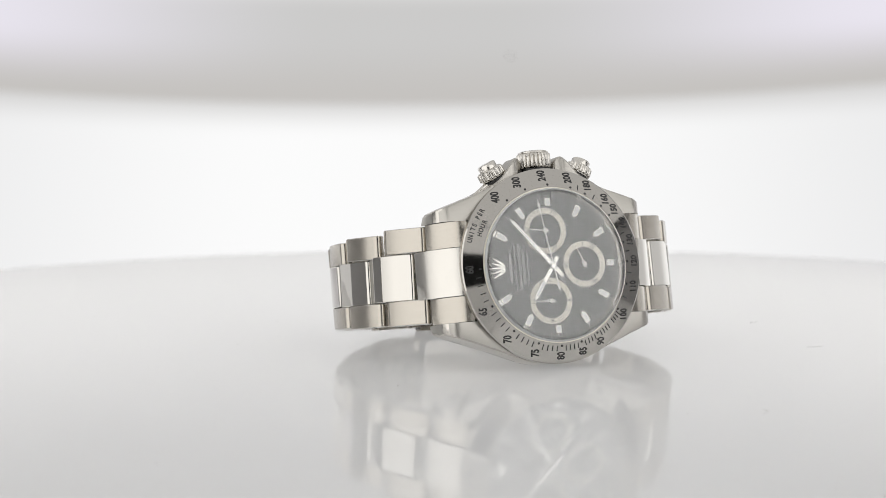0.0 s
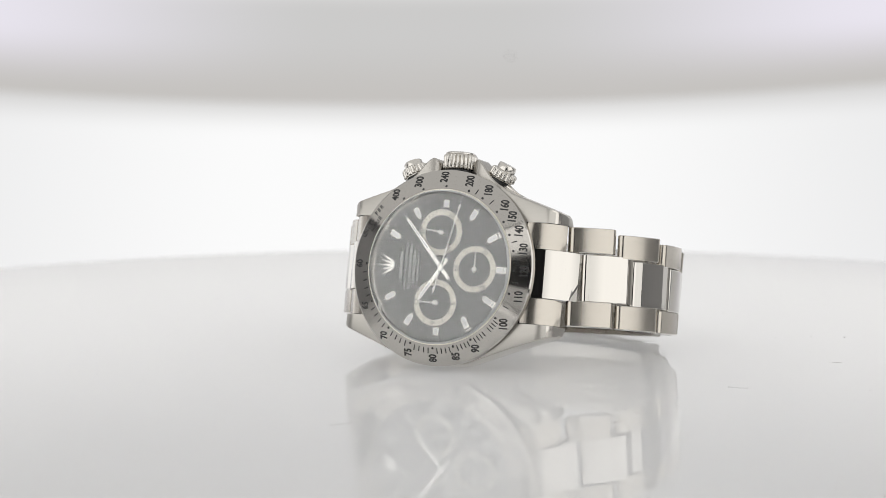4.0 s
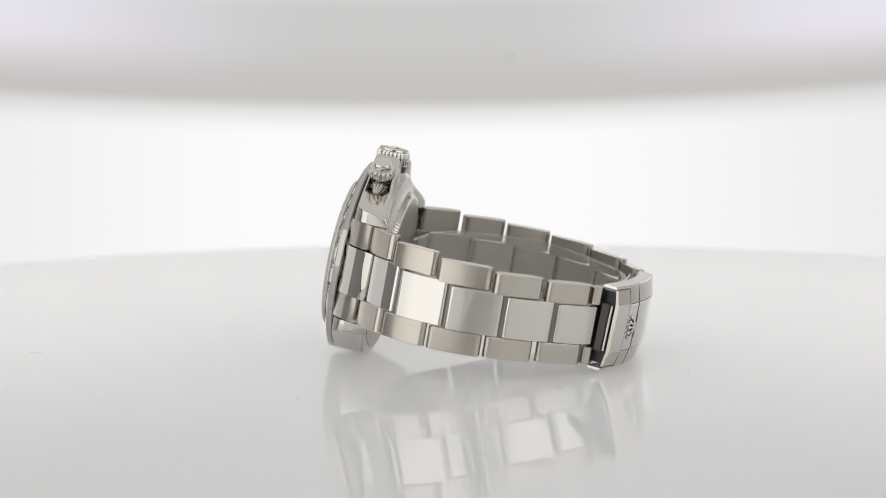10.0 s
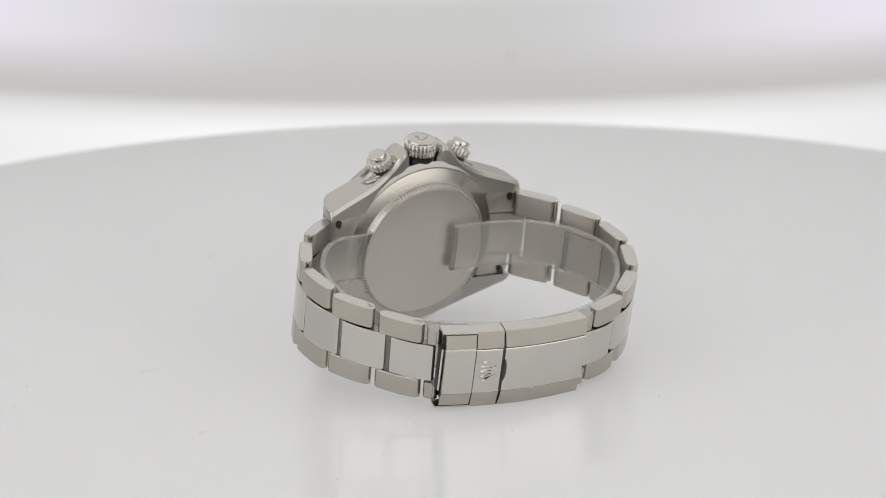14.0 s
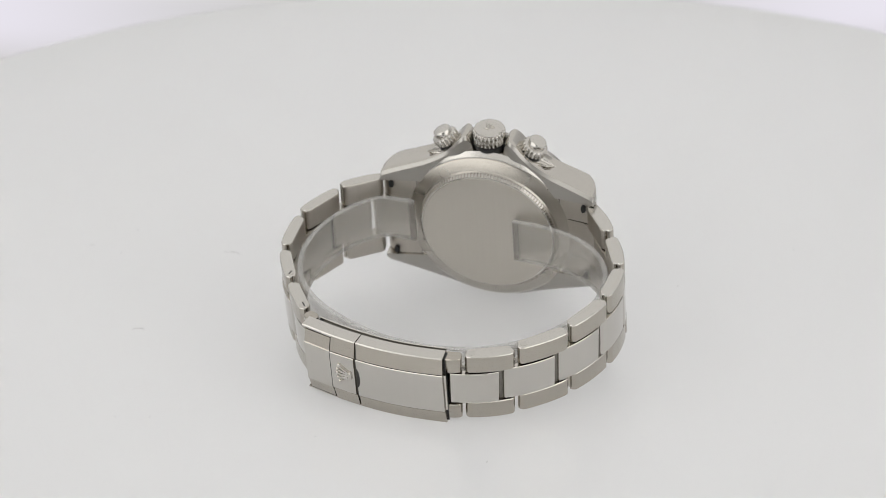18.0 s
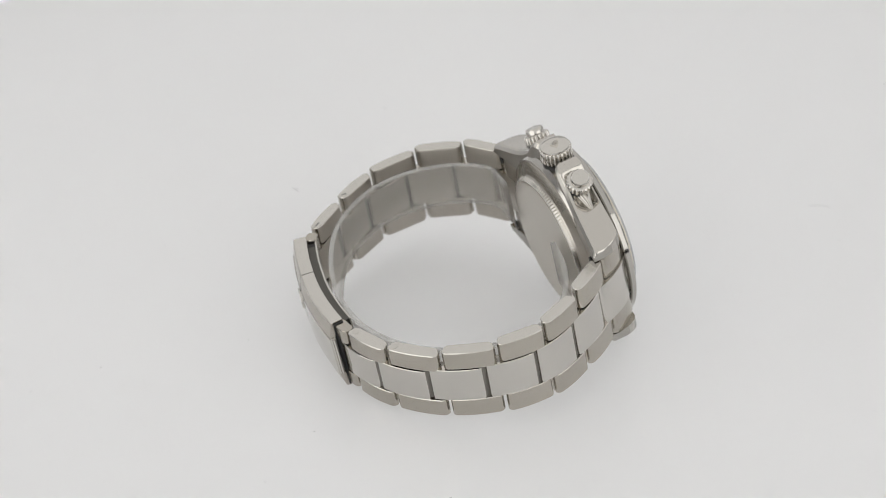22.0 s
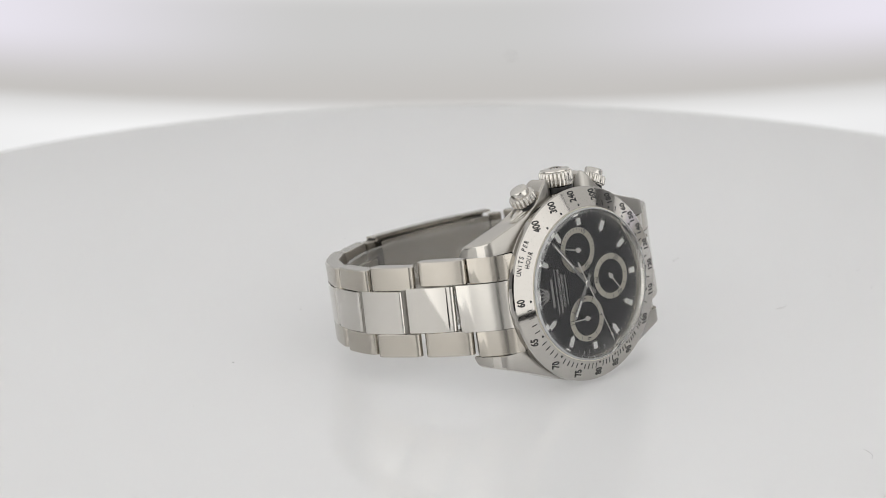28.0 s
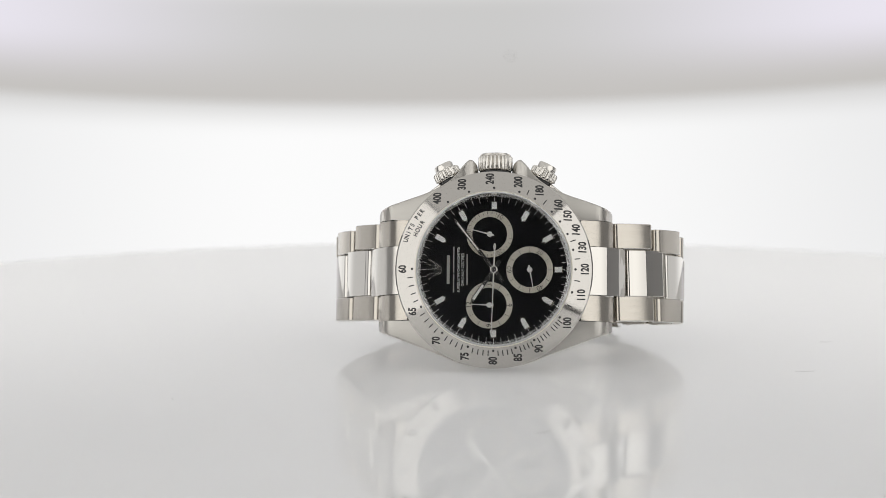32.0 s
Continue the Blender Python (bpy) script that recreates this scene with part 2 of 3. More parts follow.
def bar_bm(outline, y0, y1, edge=0.15, taper=0.0):
    """Extrudes an (x, z) outline from y0 to y1 with chamfered ends; taper narrows it towards +x."""
    bm = bmesh.new()
    xs = [p[0] for p in outline]
    ext = max(xs)
    hz = max(abs(p[1]) for p in outline)
    def row(y, d):
        kx, kz = (ext - d) / ext, (hz - d) / hz
        return [(x * kx, y - (taper * x / ext if y > 0 else -taper * x / ext), z * kz) for x, z in outline]
    ring_faces(bm, [row(y0, edge), row(y0 + edge, 0), row(y1 - edge, 0), row(y1, edge)])
    return bm


def letters(body, size, mat, parent, m, name="numeral", squeeze=1.0, label="", thick=0.02, bold=0.0):
    cu = bpy.data.curves.new(name, "FONT")
    cu.body, cu.size, cu.align_x, cu.align_y, cu.extrude = body, size, "CENTER", "CENTER", thick
    cu.resolution_u, cu.offset = 3, bold * size
    tmp = bpy.data.objects.new(name, cu)
    me = bpy.data.meshes.new_from_object(tmp)
    bpy.data.objects.remove(tmp)
    me.transform(Matrix.Diagonal((squeeze * MM, MM, MM, 1)))
    me.materials.clear()
    me.materials.append(mat)
    ob = new(name, me)
    ob.parent = parent
    ob.matrix_basis = m
    return tagged(ob, label)


def empty(name):
    ob = new(name)
    ob.empty_display_size = 0.01
    return ob


# ---- the studio ----
def box_bm(x0, x1, y0, y1, z0, z1, bevel=0.0):
    bm = bmesh.new()
    bmesh.ops.create_cube(bm, size=1)
    for v in bm.verts:
        v.co = ((x0 + x1) / 2 + v.co.x * (x1 - x0), (y0 + y1) / 2 + v.co.y * (y1 - y0), (z0 + z1) / 2 + v.co.z * (z1 - z0))
    if bevel:
        bmesh.ops.bevel(bm, geom=bm.edges[:], offset=bevel, segments=2, affect="EDGES", profile=0.6)
    return bm


def room():
    # Unseen room; its black south wall is added to darken front reflections.
    s, lo, hi = 2500, -900, 2100
    for name, b in (("floor", (-s, s, -s, s, lo - 50, lo)), ("ceiling", (-s, s, -s, s, hi, hi + 50)),
                    ("wall_north", (-s, s, s, s + 50, lo, hi)), ("wall_south", (-s, s, -s - 50, -s, lo, hi)),
                    ("wall_east", (s, s + 50, -s, s, lo, hi)), ("wall_west", (-s - 50, -s, -s, s, lo, hi))):
        tagged(part(name, box_bm(*b), DARK_WALL if name == "wall_south" else PAINT), "unseen black wall added for dark reflections" if name == "wall_south" else "matt grey painted studio " + name.split("_")[0], name.split("_")[0], kind="structure")


def cloth_glow(w, glow, edge):
    """Diffuser cloth, brightest in the middle and weaker towards both ends."""
    m, em, x, z = backlit("softbox_glow", glow)
    m.node_tree.links.new(blend(m, span(m, x, 0.2 * w * MM, 0.5 * w * MM), (1.0, 0.99, 0.97), (edge, 0.99 * edge, 0.97 * edge)), em.inputs["Color"])
    return m


def softbox(m, w, h, glow, label, edge=1.0):
    root = tagged(empty("softbox"), label, "studio light", "softboxes round the table")
    root.matrix_basis = m
    part("diffuser", box_bm(-w / 2, w / 2, -h / 2, h / 2, -4, 0, 1), cloth_glow(w, glow, edge), root, "glowing white diffuser cloth")
    bm = bmesh.new()
    ring_faces(bm, [[(-w / 2 - 12, -h / 2 - 12, 6), (w / 2 + 12, -h / 2 - 12, 6), (w / 2 + 12, h / 2 + 12, 6), (-w / 2 - 12, h / 2 + 12, 6)],
                    [(-w / 2 - 12, -h / 2 - 12, -20), (w / 2 + 12, -h / 2 - 12, -20), (w / 2 + 12, h / 2 + 12, -20), (-w / 2 - 12, h / 2 + 12, -20)],
                    [(-60, -60, -230), (60, -60, -230), (60, 60, -230), (-60, 60, -230)]], cap=False)
    bmesh.ops.contextual_create(bm, geom=[e for e in bm.edges if all(v.co.z < -200 for v in e.verts)])
    part("hood", bm, HOUSING, root, "black fabric hood")
    return root


def aim(az, el, dist, centre=(0, 0, 0.03)):
    a, e = radians(az), radians(el)
    p = Vector(centre) + dist * Vector((math.sin(a) * math.cos(e), -math.cos(a) * math.cos(e), math.sin(e)))
    return look(p, centre) @ pose(0, 0, 0, 0, 180, 0)


def studio_lights():
    softbox(aim(47, 19.3, 1.05), 1240, 878, GLOW_FRONT, "large white rectangular softbox beside the turntable", 0.8)
    softbox(aim(-47.5, 16, 1.05), 1490, 990, GLOW_FRONT, "large white rectangular softbox beside the turntable", 0.8)
    top = softbox(aim(180, 90, 1.0), 4700, 4700, GLOW_TOP, "large white overhead softbox above the turntable")
    part("hanging_pole", lathe(bmesh.new(), [(12, -1070), (12, -225)], 24), HOUSING, top, "dark hanging pole")


def reflector(az, width):
    """An unseen white card on a stand, low behind the camera's arm, added to brighten reflections."""
    root = tagged(empty("added_fill_card"), "unseen white card on a slim dark stand, added to brighten reflections", "reflector", "reflectors facing the table")
    root.matrix_basis = aim(az, 0.5, 1.0, (0, 0, 0))
    part("card", box_bm(-width / 2, width / 2, -150, 150, -5, 0, 1), WHITE_CARD, root, "matt white card")
    part("stand", lathe(bmesh.new(), [(7, -908), (7, 120)], 20), HOUSING, root, "slim dark stand", mm_pose(0, 0, -13, -90, 0, 0))


def backdrop():
    """Lit backdrop carried by the arm opposite the camera; its origin is the pivot."""
    root = tagged(empty("backdrop"), "curved white backlit backdrop on a swinging arm", "backdrop")
    def sheet(name, rad, z0, z1, mat, label, half=76, hem=False):
        bm = bmesh.new()
        n = 68
        rows = []
        for d in (0, 4):
            for z in ((z0, z1) if d == 0 else (z1, z0)):
                row = []
                for i in range(n + 1):
                    a = radians(-half + 2 * half * i / n)
                    x = (rad + d) * math.sin(a)
                    row.append((x, (rad + d) * math.cos(a), z + (HANG * min(abs(x), 400) ** 2 * MM if hem and z == z0 else 0)))
                rows.append(row)
        vs = [[bm.verts.new(v) for v in r] for r in rows]
        for a, b in zip(vs, vs[1:] + vs[:1]):
            for i in range(n):
                bm.faces.new((a[i], a[i + 1], b[i + 1], b[i]))
        bm.faces.new([r[0] for r in vs])
        bm.faces.new([r[-1] for r in vs])
        return part(name, bm, mat, root, label)
    sheet("light_panel", 960, -330, 186, PANEL, "white panel with uneven light painted into its glow")
    sheet("upper_screen", 900, 101.5, 1095, SCREEN, "pale grey screen with painted light gradients", hem=True)
    part("smudge", lathe(bmesh.new(), [(0.3, 0), (0.8, 0.05), (0.6, 0.2), (0.2, 0.25)], 16), LINT, root, "small grey smudge", mm_pose(51.6, 898.0, 126.7, 90, 0, 0))
    return root


def turntable():
    root = tagged(empty("turntable"), "round glossy white acrylic turntable disc", "turntable")
    bm = lathe(bmesh.new(), [(20, -6), (199.0, -6), (199.6, -5.4), (199.6, -0.6), (199.0, 0), (20, 0)], 192)
    part("disc", bm, ACRYLIC, root, "glossy white acrylic disc", mm_pose(-1.9, -2.9, 0), 25)
    part("hub", lathe(bmesh.new(), [(1.5, -100.3), (1.5, -6.2)], 24), WHITE_PRINT, root, "slim white turntable shaft")
    return root


def pedestal():
    bm = lathe(bmesh.new(), [(110, -900), (110, -890), (85, -870), (85, -120), (60, -110), (60, -100.5)], 64)
    tagged(part("pedestal", bm, HOUSING), "dark round pedestal carrying the turntable", "pedestal")


def under_light():
    # Unseen glowing panel, added to brighten the disc through its acrylic.
    root = tagged(empty("under_light"), "unseen round glowing panel added below the turntable to brighten its disc", "studio light")
    part("tray", lathe(bmesh.new(), [(3, -100.2), (250, -100.2), (253, -97), (253, -90), (3, -90)], 96, closed=True), HOUSING, root, "dark round tray")
    part("diffuser", lathe(bmesh.new(), [(3, -89.8), (245, -89.8), (245, -84), (3, -84)], 96, closed=True), glowing("under_glow", (1.0, 0.992, 0.975), GLOW_UNDER), root, "glowing white ring diffuser")


def dust():
    """Loose fibres and specks lying on the disc, one scatter."""
    bm = bmesh.new()
    rng = random.Random(4)
    def fibre(x, y, length, bend, a0, w=0.028):
        pts, a = [], a0
        for i in range(9):
            pts.append((x, y))
            x, y, a = x + length / 8 * math.cos(a), y + length / 8 * math.sin(a), a + bend / 8
        rings = []
        for i, (px, py) in enumerate(pts):
            q = pts[min(i + 1, 8)]
            p = pts[max(i - 1, 0)]
            d = Vector((q[0] - p[0], q[1] - p[1])).normalized()
            nx, ny = -d.y * w, d.x * w
            rings.append([(px + nx, py + ny, 0.02), (px - nx, py - ny, 0.02), (px, py, 0.02 + 1.5 * w)])
        ring_faces(bm, rings)
    fibre(73.0, 10.5, 3.0, 2.0, -0.6)
    fibre(63.5, -28.0, 4.2, 1.2, -0.5)
    fibre(10.5, -95.5, 5.0, 1.4, 0.4)
    fibre(97.5, -24.5, 1.0, 0.5, 0.2)
    for i in range(26):
        r, a = rng.uniform(45, 170), rng.uniform(0, 6.28)
        fibre(r * math.cos(a), r * math.sin(a), rng.uniform(0.15, 0.5), 0.3, rng.uniform(0, 6), 0.04)
    return tagged(part("dust", bm, LINT), "scattered grey lint fibres and specks on the disc", "dust", kind="stuff")


room()
studio_lights()
reflector(12, 316)
reflector(-8, 158)
BACKDROP = backdrop()
TABLE = turntable()
pedestal()
under_light()
DUST = dust()

# ---- the wristwatch: x towards six o'clock, y towards three o'clock, z out of the dial ----
WATCH = tagged(empty("wristwatch"), "steel chronograph wristwatch with black dial lying on its side", "wristwatch")
LAY = Matrix(((0.99919, 0.00806, -0.0393, 0.002828), (-0.0401, 0.2089, -0.97711, -0.026995), (0.00034, 0.97790, 0.20903, 0.0206), (0, 0, 0, 1)))


def clock(phi, r):
    """The place at clock angle phi (degrees from twelve) and radius r."""
    return -r * math.cos(radians(phi)), r * math.sin(radians(phi))


def case():
    bm = lathe(bmesh.new(), [(12, -1.3), (19.2, -1.3), (19.5, -1.7), (19.5, -7.2), (18.6, -8.2), (12, -8.2)], 128)
    ob = part("case", bm, CASE, WATCH, "polished steel round case", None, 28)
    tip_end = ((22.35, 12.85), (22.8, 12.68), (23.2, 12.48), (23.5, 12.25), (23.7, 11.95), (23.8, 11.6))
    plain = ((3, 19.6), (6, 19.1), (9, 18.0), (12, 16.75), (16, 15.2), (20, 13.7)) + tip_end
    # on the crown side the flank runs on into a shoulder that guards the winding crown
    guard = ((3.45, 20.2), (3.7, 21.5), (4.15, 22.15), (4.7, 22.55), (5.3, 22.5), (5.9, 22.0), (6.6, 21.25), (7.4, 20.2), (8.4, 19.1),
             (9.6, 18.1), (11, 17.2), (12.5, 16.4), (14.3, 15.6), (16.2, 14.95), (18.2, 14.3), (20.4, 13.55)) + tip_end
    for sx in (1, -1):
        for sy in (1, -1):
            rings = []
            outline = guard if sy > 0 else plain
            for x, yo in (along(outline, i / 3) for i in range(3 * len(outline) - 2)):
                top = float(np.interp(x, (9, 14, 17.2, 21.2, 22.0, 22.7, 23.2, 23.6, 23.8), (-1.3, -1.55, -1.85, -2.3, -2.9, -3.9, -4.9, -6.3, -7.0)))
                heel = -6.6 - 0.14 * max(-1, x - 9.5)
                if sy > 0:
                    shut = max(0, 1 - (x - 3.45) / 3.2) ** 2
                    top, heel = top - 0.25 - 1.3 * shut, heel + 1.6 * shut
                yi = 10.25 if x > 13 else 9.0
                ring = [(x, yi, top), (x, yo - 0.4, top), (x, yo - 0.12, top - 0.12), (x, yo, top - 0.4)]
                # the milled bowl behind each pusher
                dip = 1.5 * math.exp(-((x - 11.0) / 2.1) ** 2) if sy > 0 else 0
                for k in range(1, 10):
                    z = top - 0.4 + (heel - top + 0.4) * k / 10
                    ring.append((x, yo - dip * max(0, 1 - ((z + 4.25) / 2.5) ** 2), z))
                ring += [(x, yo, heel), (x, yo - 0.25, heel - 0.55), (x, yo - 1.0, heel - 1.1),
                        (x, yi, min(heel - 1.15, -8.0))]
                rings.append([(sx * a, sy * b, d) for a, b, d in ring])
            bm = bmesh.new()
            ring_faces(bm, rings)
            lug = part("lug", bm, FLANK, ob, "", None, 26)
            lug.data.materials.append(TOPS)
            for p in lug.data.polygons:
                p.material_index = 1 if abs(p.normal.z) > 0.6 or abs(p.normal.x) > 0.9 else 0
    back = part("case_back", lathe(bmesh.new(), [(18.3, -8.0), (18.3, -8.3), (17.9, -8.55), (15.75, -9.3), (15.5, -9.6), (5, -9.6)], 128), SATIN, WATCH, "brushed steel screw-down case back")
    bm = lathe(bmesh.new(), [(15.45, -9.15), (15.4, -9.6), (14.95, -10.32), (14.7, -10.4), (13.9, -10.4), (13.9, -9.5)], 640, wave=lambda i, k, r: r - (0.32 if i % 5 < 2 and k < 3 else 0))
    part("fluted_ring", bm, CASE, back, "finely fluted steel ring", None, 20)
    part("back_plate", lathe(bmesh.new(), [(14.62, -9.6), (14.62, -10.3), (14.55, -10.42), (14.35, -10.48), (2, -10.48)], 96), PLATE, back, "plain satin steel plate")
    for sx in (1, -1):
        for sy in (1, -1):
            # A black plug stands for the shade in each spring bar slot.
            slot = [(0.5 * math.cos(radians(a)), (0.4 if 0 <= a <= 180 else -0.4) + 0.5 * math.sin(radians(a))) for a in range(0, 360, 24)]
            part("spring_bar_slot", prism(slot, -0.6, 0.0), RUBBER_SHADE, ob, "black plug for the shade in a spring bar slot", mm_pose(sx * 21.45, sy * 9.1, -8.72 if sx > 0 else -9.22))


BEZEL_IN, BEZEL_OUT = (15.85, 1.55), (19.7, 0.13)


def on_bezel(r):
    (r0, z0), (r1, z1) = BEZEL_IN, BEZEL_OUT
    return z0 + (z1 - z0) * (r - r0) / (r1 - r0)


def bezel():
    bm = lathe(bmesh.new(), [(15.6, -1.2), (15.6, 1.45), BEZEL_IN, BEZEL_OUT, (19.95, -0.1), (19.95, -1.0), (19.7, -1.25)], 192, closed=True)
    ob = part("bezel", bm, RINGED, WATCH, "steel bezel engraved with a black tachymeter scale", None, 18)
    slope = math.degrees(math.atan2(BEZEL_IN[1] - BEZEL_OUT[1], BEZEL_OUT[0] - BEZEL_IN[0]))
    def seat(phi, r, turn):
        x, y = clock(phi, r)
        tilt = Matrix.Rotation(radians(slope), 4, Vector((-y, x, 0)))
        return mm_pose(x, y, on_bezel(r) + 0.012) @ tilt @ pose(0, 0, 0, 0, 0, turn)
    for n in (60, 65, 70, 75, 80, 85, 90, 100, 110, 120, 130, 140, 150, 160, 180, 200, 240, 300, 400):
        letters(str(n), 2.3, INK, ob, seat(21600 / n - (2.6 if n > 190 else 0), 18.4, 90), squeeze=0.7, bold=0.034)
    for word, mid, r, step in (("UNITS PER", 28.5, 18.75, 2.6), ("HOUR", 28.5, 17.25, 3.1)):
        for i, ch in enumerate(word):
            if ch != " ":
                phi = mid + (i - (len(word) - 1) / 2) * step
                letters(ch, 1.4, INK, ob, seat(phi, r, 90 - phi), "lettering", 0.78, bold=0.024)
    tick = prism([(-0.58, -0.1), (0.58, -0.1), (0.58, 0.1), (-0.58, 0.1)], -0.02, 0.012)
    me = part("tick_mark", tick, INK, ob, "", None)
    spot = part("dot_mark", lathe(bmesh.new(), [(0.25, -0.02), (0.25, 0.012)], 14), INK, ob, "", None)
    units = [n for n in range(61, 100)] + [105, 115, 125, 135, 170, 190]
    first = {"t": True, "d": True}
    def put(kind, src, m):
        if first[kind]:
            src.matrix_basis, first[kind] = m, False
            return
        o = new(src.name.split(".")[0], src.data)
        o.parent, o.matrix_basis = ob, m
    for n in units:
        if n % 5 == 0 and n < 100:
            continue
        phi = 21600 / n
        put("t", me, seat(phi, 16.95, -phi))
    for n in (60, 65, 70, 75, 80, 85, 90, 100, 110, 120, 130, 140, 150, 160, 180, 200, 240, 300, 400):
        put("d", spot, seat(21600 / n + (1.6 if n == 400 else 0), 16.45, 0))


def dial():
    ob = part("dial", lathe(bmesh.new(), [(15.5, -0.9), (15.5, -0.35), (1, -0.35)], 128), BLACK, WATCH, "glossy black dial")
    part("rehaut", lathe(bmesh.new(), [(15.5, -0.34), (14.35, -0.33), (14.42, -0.1), (14.8, 0.7), (14.86, 0.75), (15.3, 1.4), (15.5, 1.4)], 128, closed=True), POLISHED, ob, "polished steel inner ring")
    # minute track
    tick = prism([(-0.4, -0.032), (0.4, -0.032), (0.4, 0.032), (-0.4, 0.032)], -0.345, -0.325)
    src = part("minute_mark", tick, WHITE_PRINT, ob)
    for k in range(60):
        x, y = clock(6 * k, 14.1)
        o = src if k == 0 else new("minute_mark", src.data)
        o.parent, o.matrix_basis = ob, mm_pose(x, y, 0, 0, 0, 180 - 6 * k)
    # applied hour markers
    for h in range(1, 12):
        short = h in (3, 6, 9)
        r = 12.95 if short else 12.35
        x, y = clock(30 * h, r)
        ln, w = (0.85, 0.7) if short else (1.42, 0.68)
        poly = [(ln, -w), (ln, w), (-ln, w), (-ln, -w)] if short else [(ln, -w), (ln, w), (-ln + 0.7, w), (-ln, 0), (-ln + 0.7, -w)]
        m = mm_pose(x, y, 0, 0, 0, 180 - 30 * h)
        mk = part("hour_marker", prism(poly, -0.34, 0.12, 0.1), WHITE_GOLD, ob, "polished steel applied marker", m)
        inner = [(a * 0.8, b * 0.72) for a, b in poly]
        part("luminous_fill", prism(inner, 0.0, 0.14), LUME, mk)
    # coronet emblem at twelve: base and five tapering points with beads
    bm = bmesh.new()
    for k in range(-2, 3):
        a = radians(k * 15)
        x0, y0 = -10.9, 0.35 * k
        x1, y1 = -10.9 - 2.5 * math.cos(a), 0.35 * k + 2.5 * math.sin(a)
        n = Vector((-(y1 - y0), x1 - x0)).normalized()
        prism([(x0 + n.x * 0.3, y0 + n.y * 0.3), (x0 - n.x * 0.3, y0 - n.y * 0.3), (x1 - n.x * 0.08, y1 - n.y * 0.08), (x1 + n.x * 0.08, y1 + n.y * 0.08)], -0.34, 0.05, 0.05, bm)
        prism([(x1 + 0.19 * math.cos(j), y1 + 0.19 * math.sin(j)) for j in np.linspace(0, 5.5, 8)], -0.34, 0.12, 0.06, bm)
    prism([(-10.85 + 0.34 * math.cos(j), 1.0 * math.sin(j)) for j in np.linspace(0, 6.0, 18)], -0.34, 0.1, 0.08, bm)
    part("emblem", bm, WHITE_GOLD, ob, "polished steel coronet emblem")
    # printed lines: names as bars, the rest lettered
    for x, h, spans in ((-9.2, 0.3, ((-2.9, 2.9),)), (-8.1, 0.13, ((-4.6, -1.0), (-0.6, 4.6))), (-5.4, 0.13, ((-3.1, 3.1),))):
        for a, b in spans:
            part("printed_bar", prism([(x - h, a), (x + h, a), (x + h, b), (x - h, b)], -0.345, -0.33), GREY_PRINT, ob)
    letters("SUPERLATIVE CHRONOMETER", 0.78, WHITE_PRINT, ob, mm_pose(-7.1, 0, -0.335, 0, 0, 90), "lettering", 0.86, thick=0.006)
    letters("OFFICIALLY CERTIFIED", 0.78, WHITE_PRINT, ob, mm_pose(-6.25, 0, -0.335, 0, 0, 90), "lettering", 0.86, thick=0.006)
    # three counters
    for (cx, cy), nums, div in (((7.2, 0), ("60", "20", "40"), 12), ((-0.9, 7.15), ("30", "10", "20"), 30), ((-0.9, -7.15), ("12", "3", "6", "9"), 12)):
        ring = part("counter_ring", lathe(bmesh.new(), [(3.5, -0.345), (3.5, -0.31), (3.55, -0.29), (4.65, -0.29), (4.7, -0.31), (4.7, -0.345)], 96, closed=True), SILVER, ob,
                    "silver counter ring", mm_pose(cx, cy, 0))
        for k, s in enumerate(nums):
            x, y = clock(360 * k / len(nums), 4.1)
            big = 1.45
            letters(s, big, INK, ring, mm_pose(x, y, -0.285, 0, 0, 90 - 360 * k / len(nums) * (0 if len(nums) == 4 else 1) + (0 if len(nums) == 4 else 0)), squeeze=0.95, thick=0.006)
        for k in range(div):
            if (k * len(nums)) % div == 0:
                continue
            x, y = clock(360 * k / div, 4.1 if div == 12 else 4.35)
            ln = 0.5 if div == 12 else 0.3
            o = part("counter_mark", prism([(-ln, -0.04), (ln, -0.04), (ln, 0.04), (-ln, 0.04)], -0.29, -0.28), INK, ring, "", mm_pose(x, y, 0, 0, 0, 180 - 360 * k / div))
    return ob


def hand(name, outline, z, label, fill=None, mat=None):
    """A hand that points along -x at clock angle zero."""
    ob = part(name, prism(outline, z, z + 0.12, 0.03), mat or WHITE_GOLD, WATCH, label)
    if fill:
        part("luminous_fill", prism(fill, z + 0.1, z + 0.13), LUME, ob)
    return ob


def pointers():
    hour = hand("hour_hand", [(2.2, -0.42), (2.2, 0.42), (-7.4, 0.42), (-8.4, 0), (-7.4, -0.42)], 0.02, "polished steel hour hand", [(-3.8, -0.24), (-3.8, 0.24), (-7.3, 0.24), (-7.3, -0.24)])
    minute = hand("minute_hand", [(3.0, -0.4), (3.0, 0.4), (-12.2, 0.36), (-13.2, 0), (-12.2, -0.36)], 0.2, "polished steel minute hand", [(-5, -0.16), (-5, 0.16), (-12, 0.14), (-12, -0.14)])
    chrono = hand("chronograph_hand", [(5.4, 0), (4.7, -0.3), (3.6, -0.1), (0.5, -0.14), (-12.2, -0.07), (-12.4, -0.32), (-13.6, 0), (-12.4, 0.32), (-12.2, 0.07), (0.5, 0.14), (3.6, 0.1), (4.7, 0.3)],
                  0.38, "thin steel central chronograph hand", None, PALE)
    part("hand_hub", lathe(bmesh.new(), [(0.75, -0.3), (0.75, 0.5), (0.55, 0.58), (0.1, 0.58)], 32), WHITE_GOLD, WATCH, "polished hand hub")
    small = []
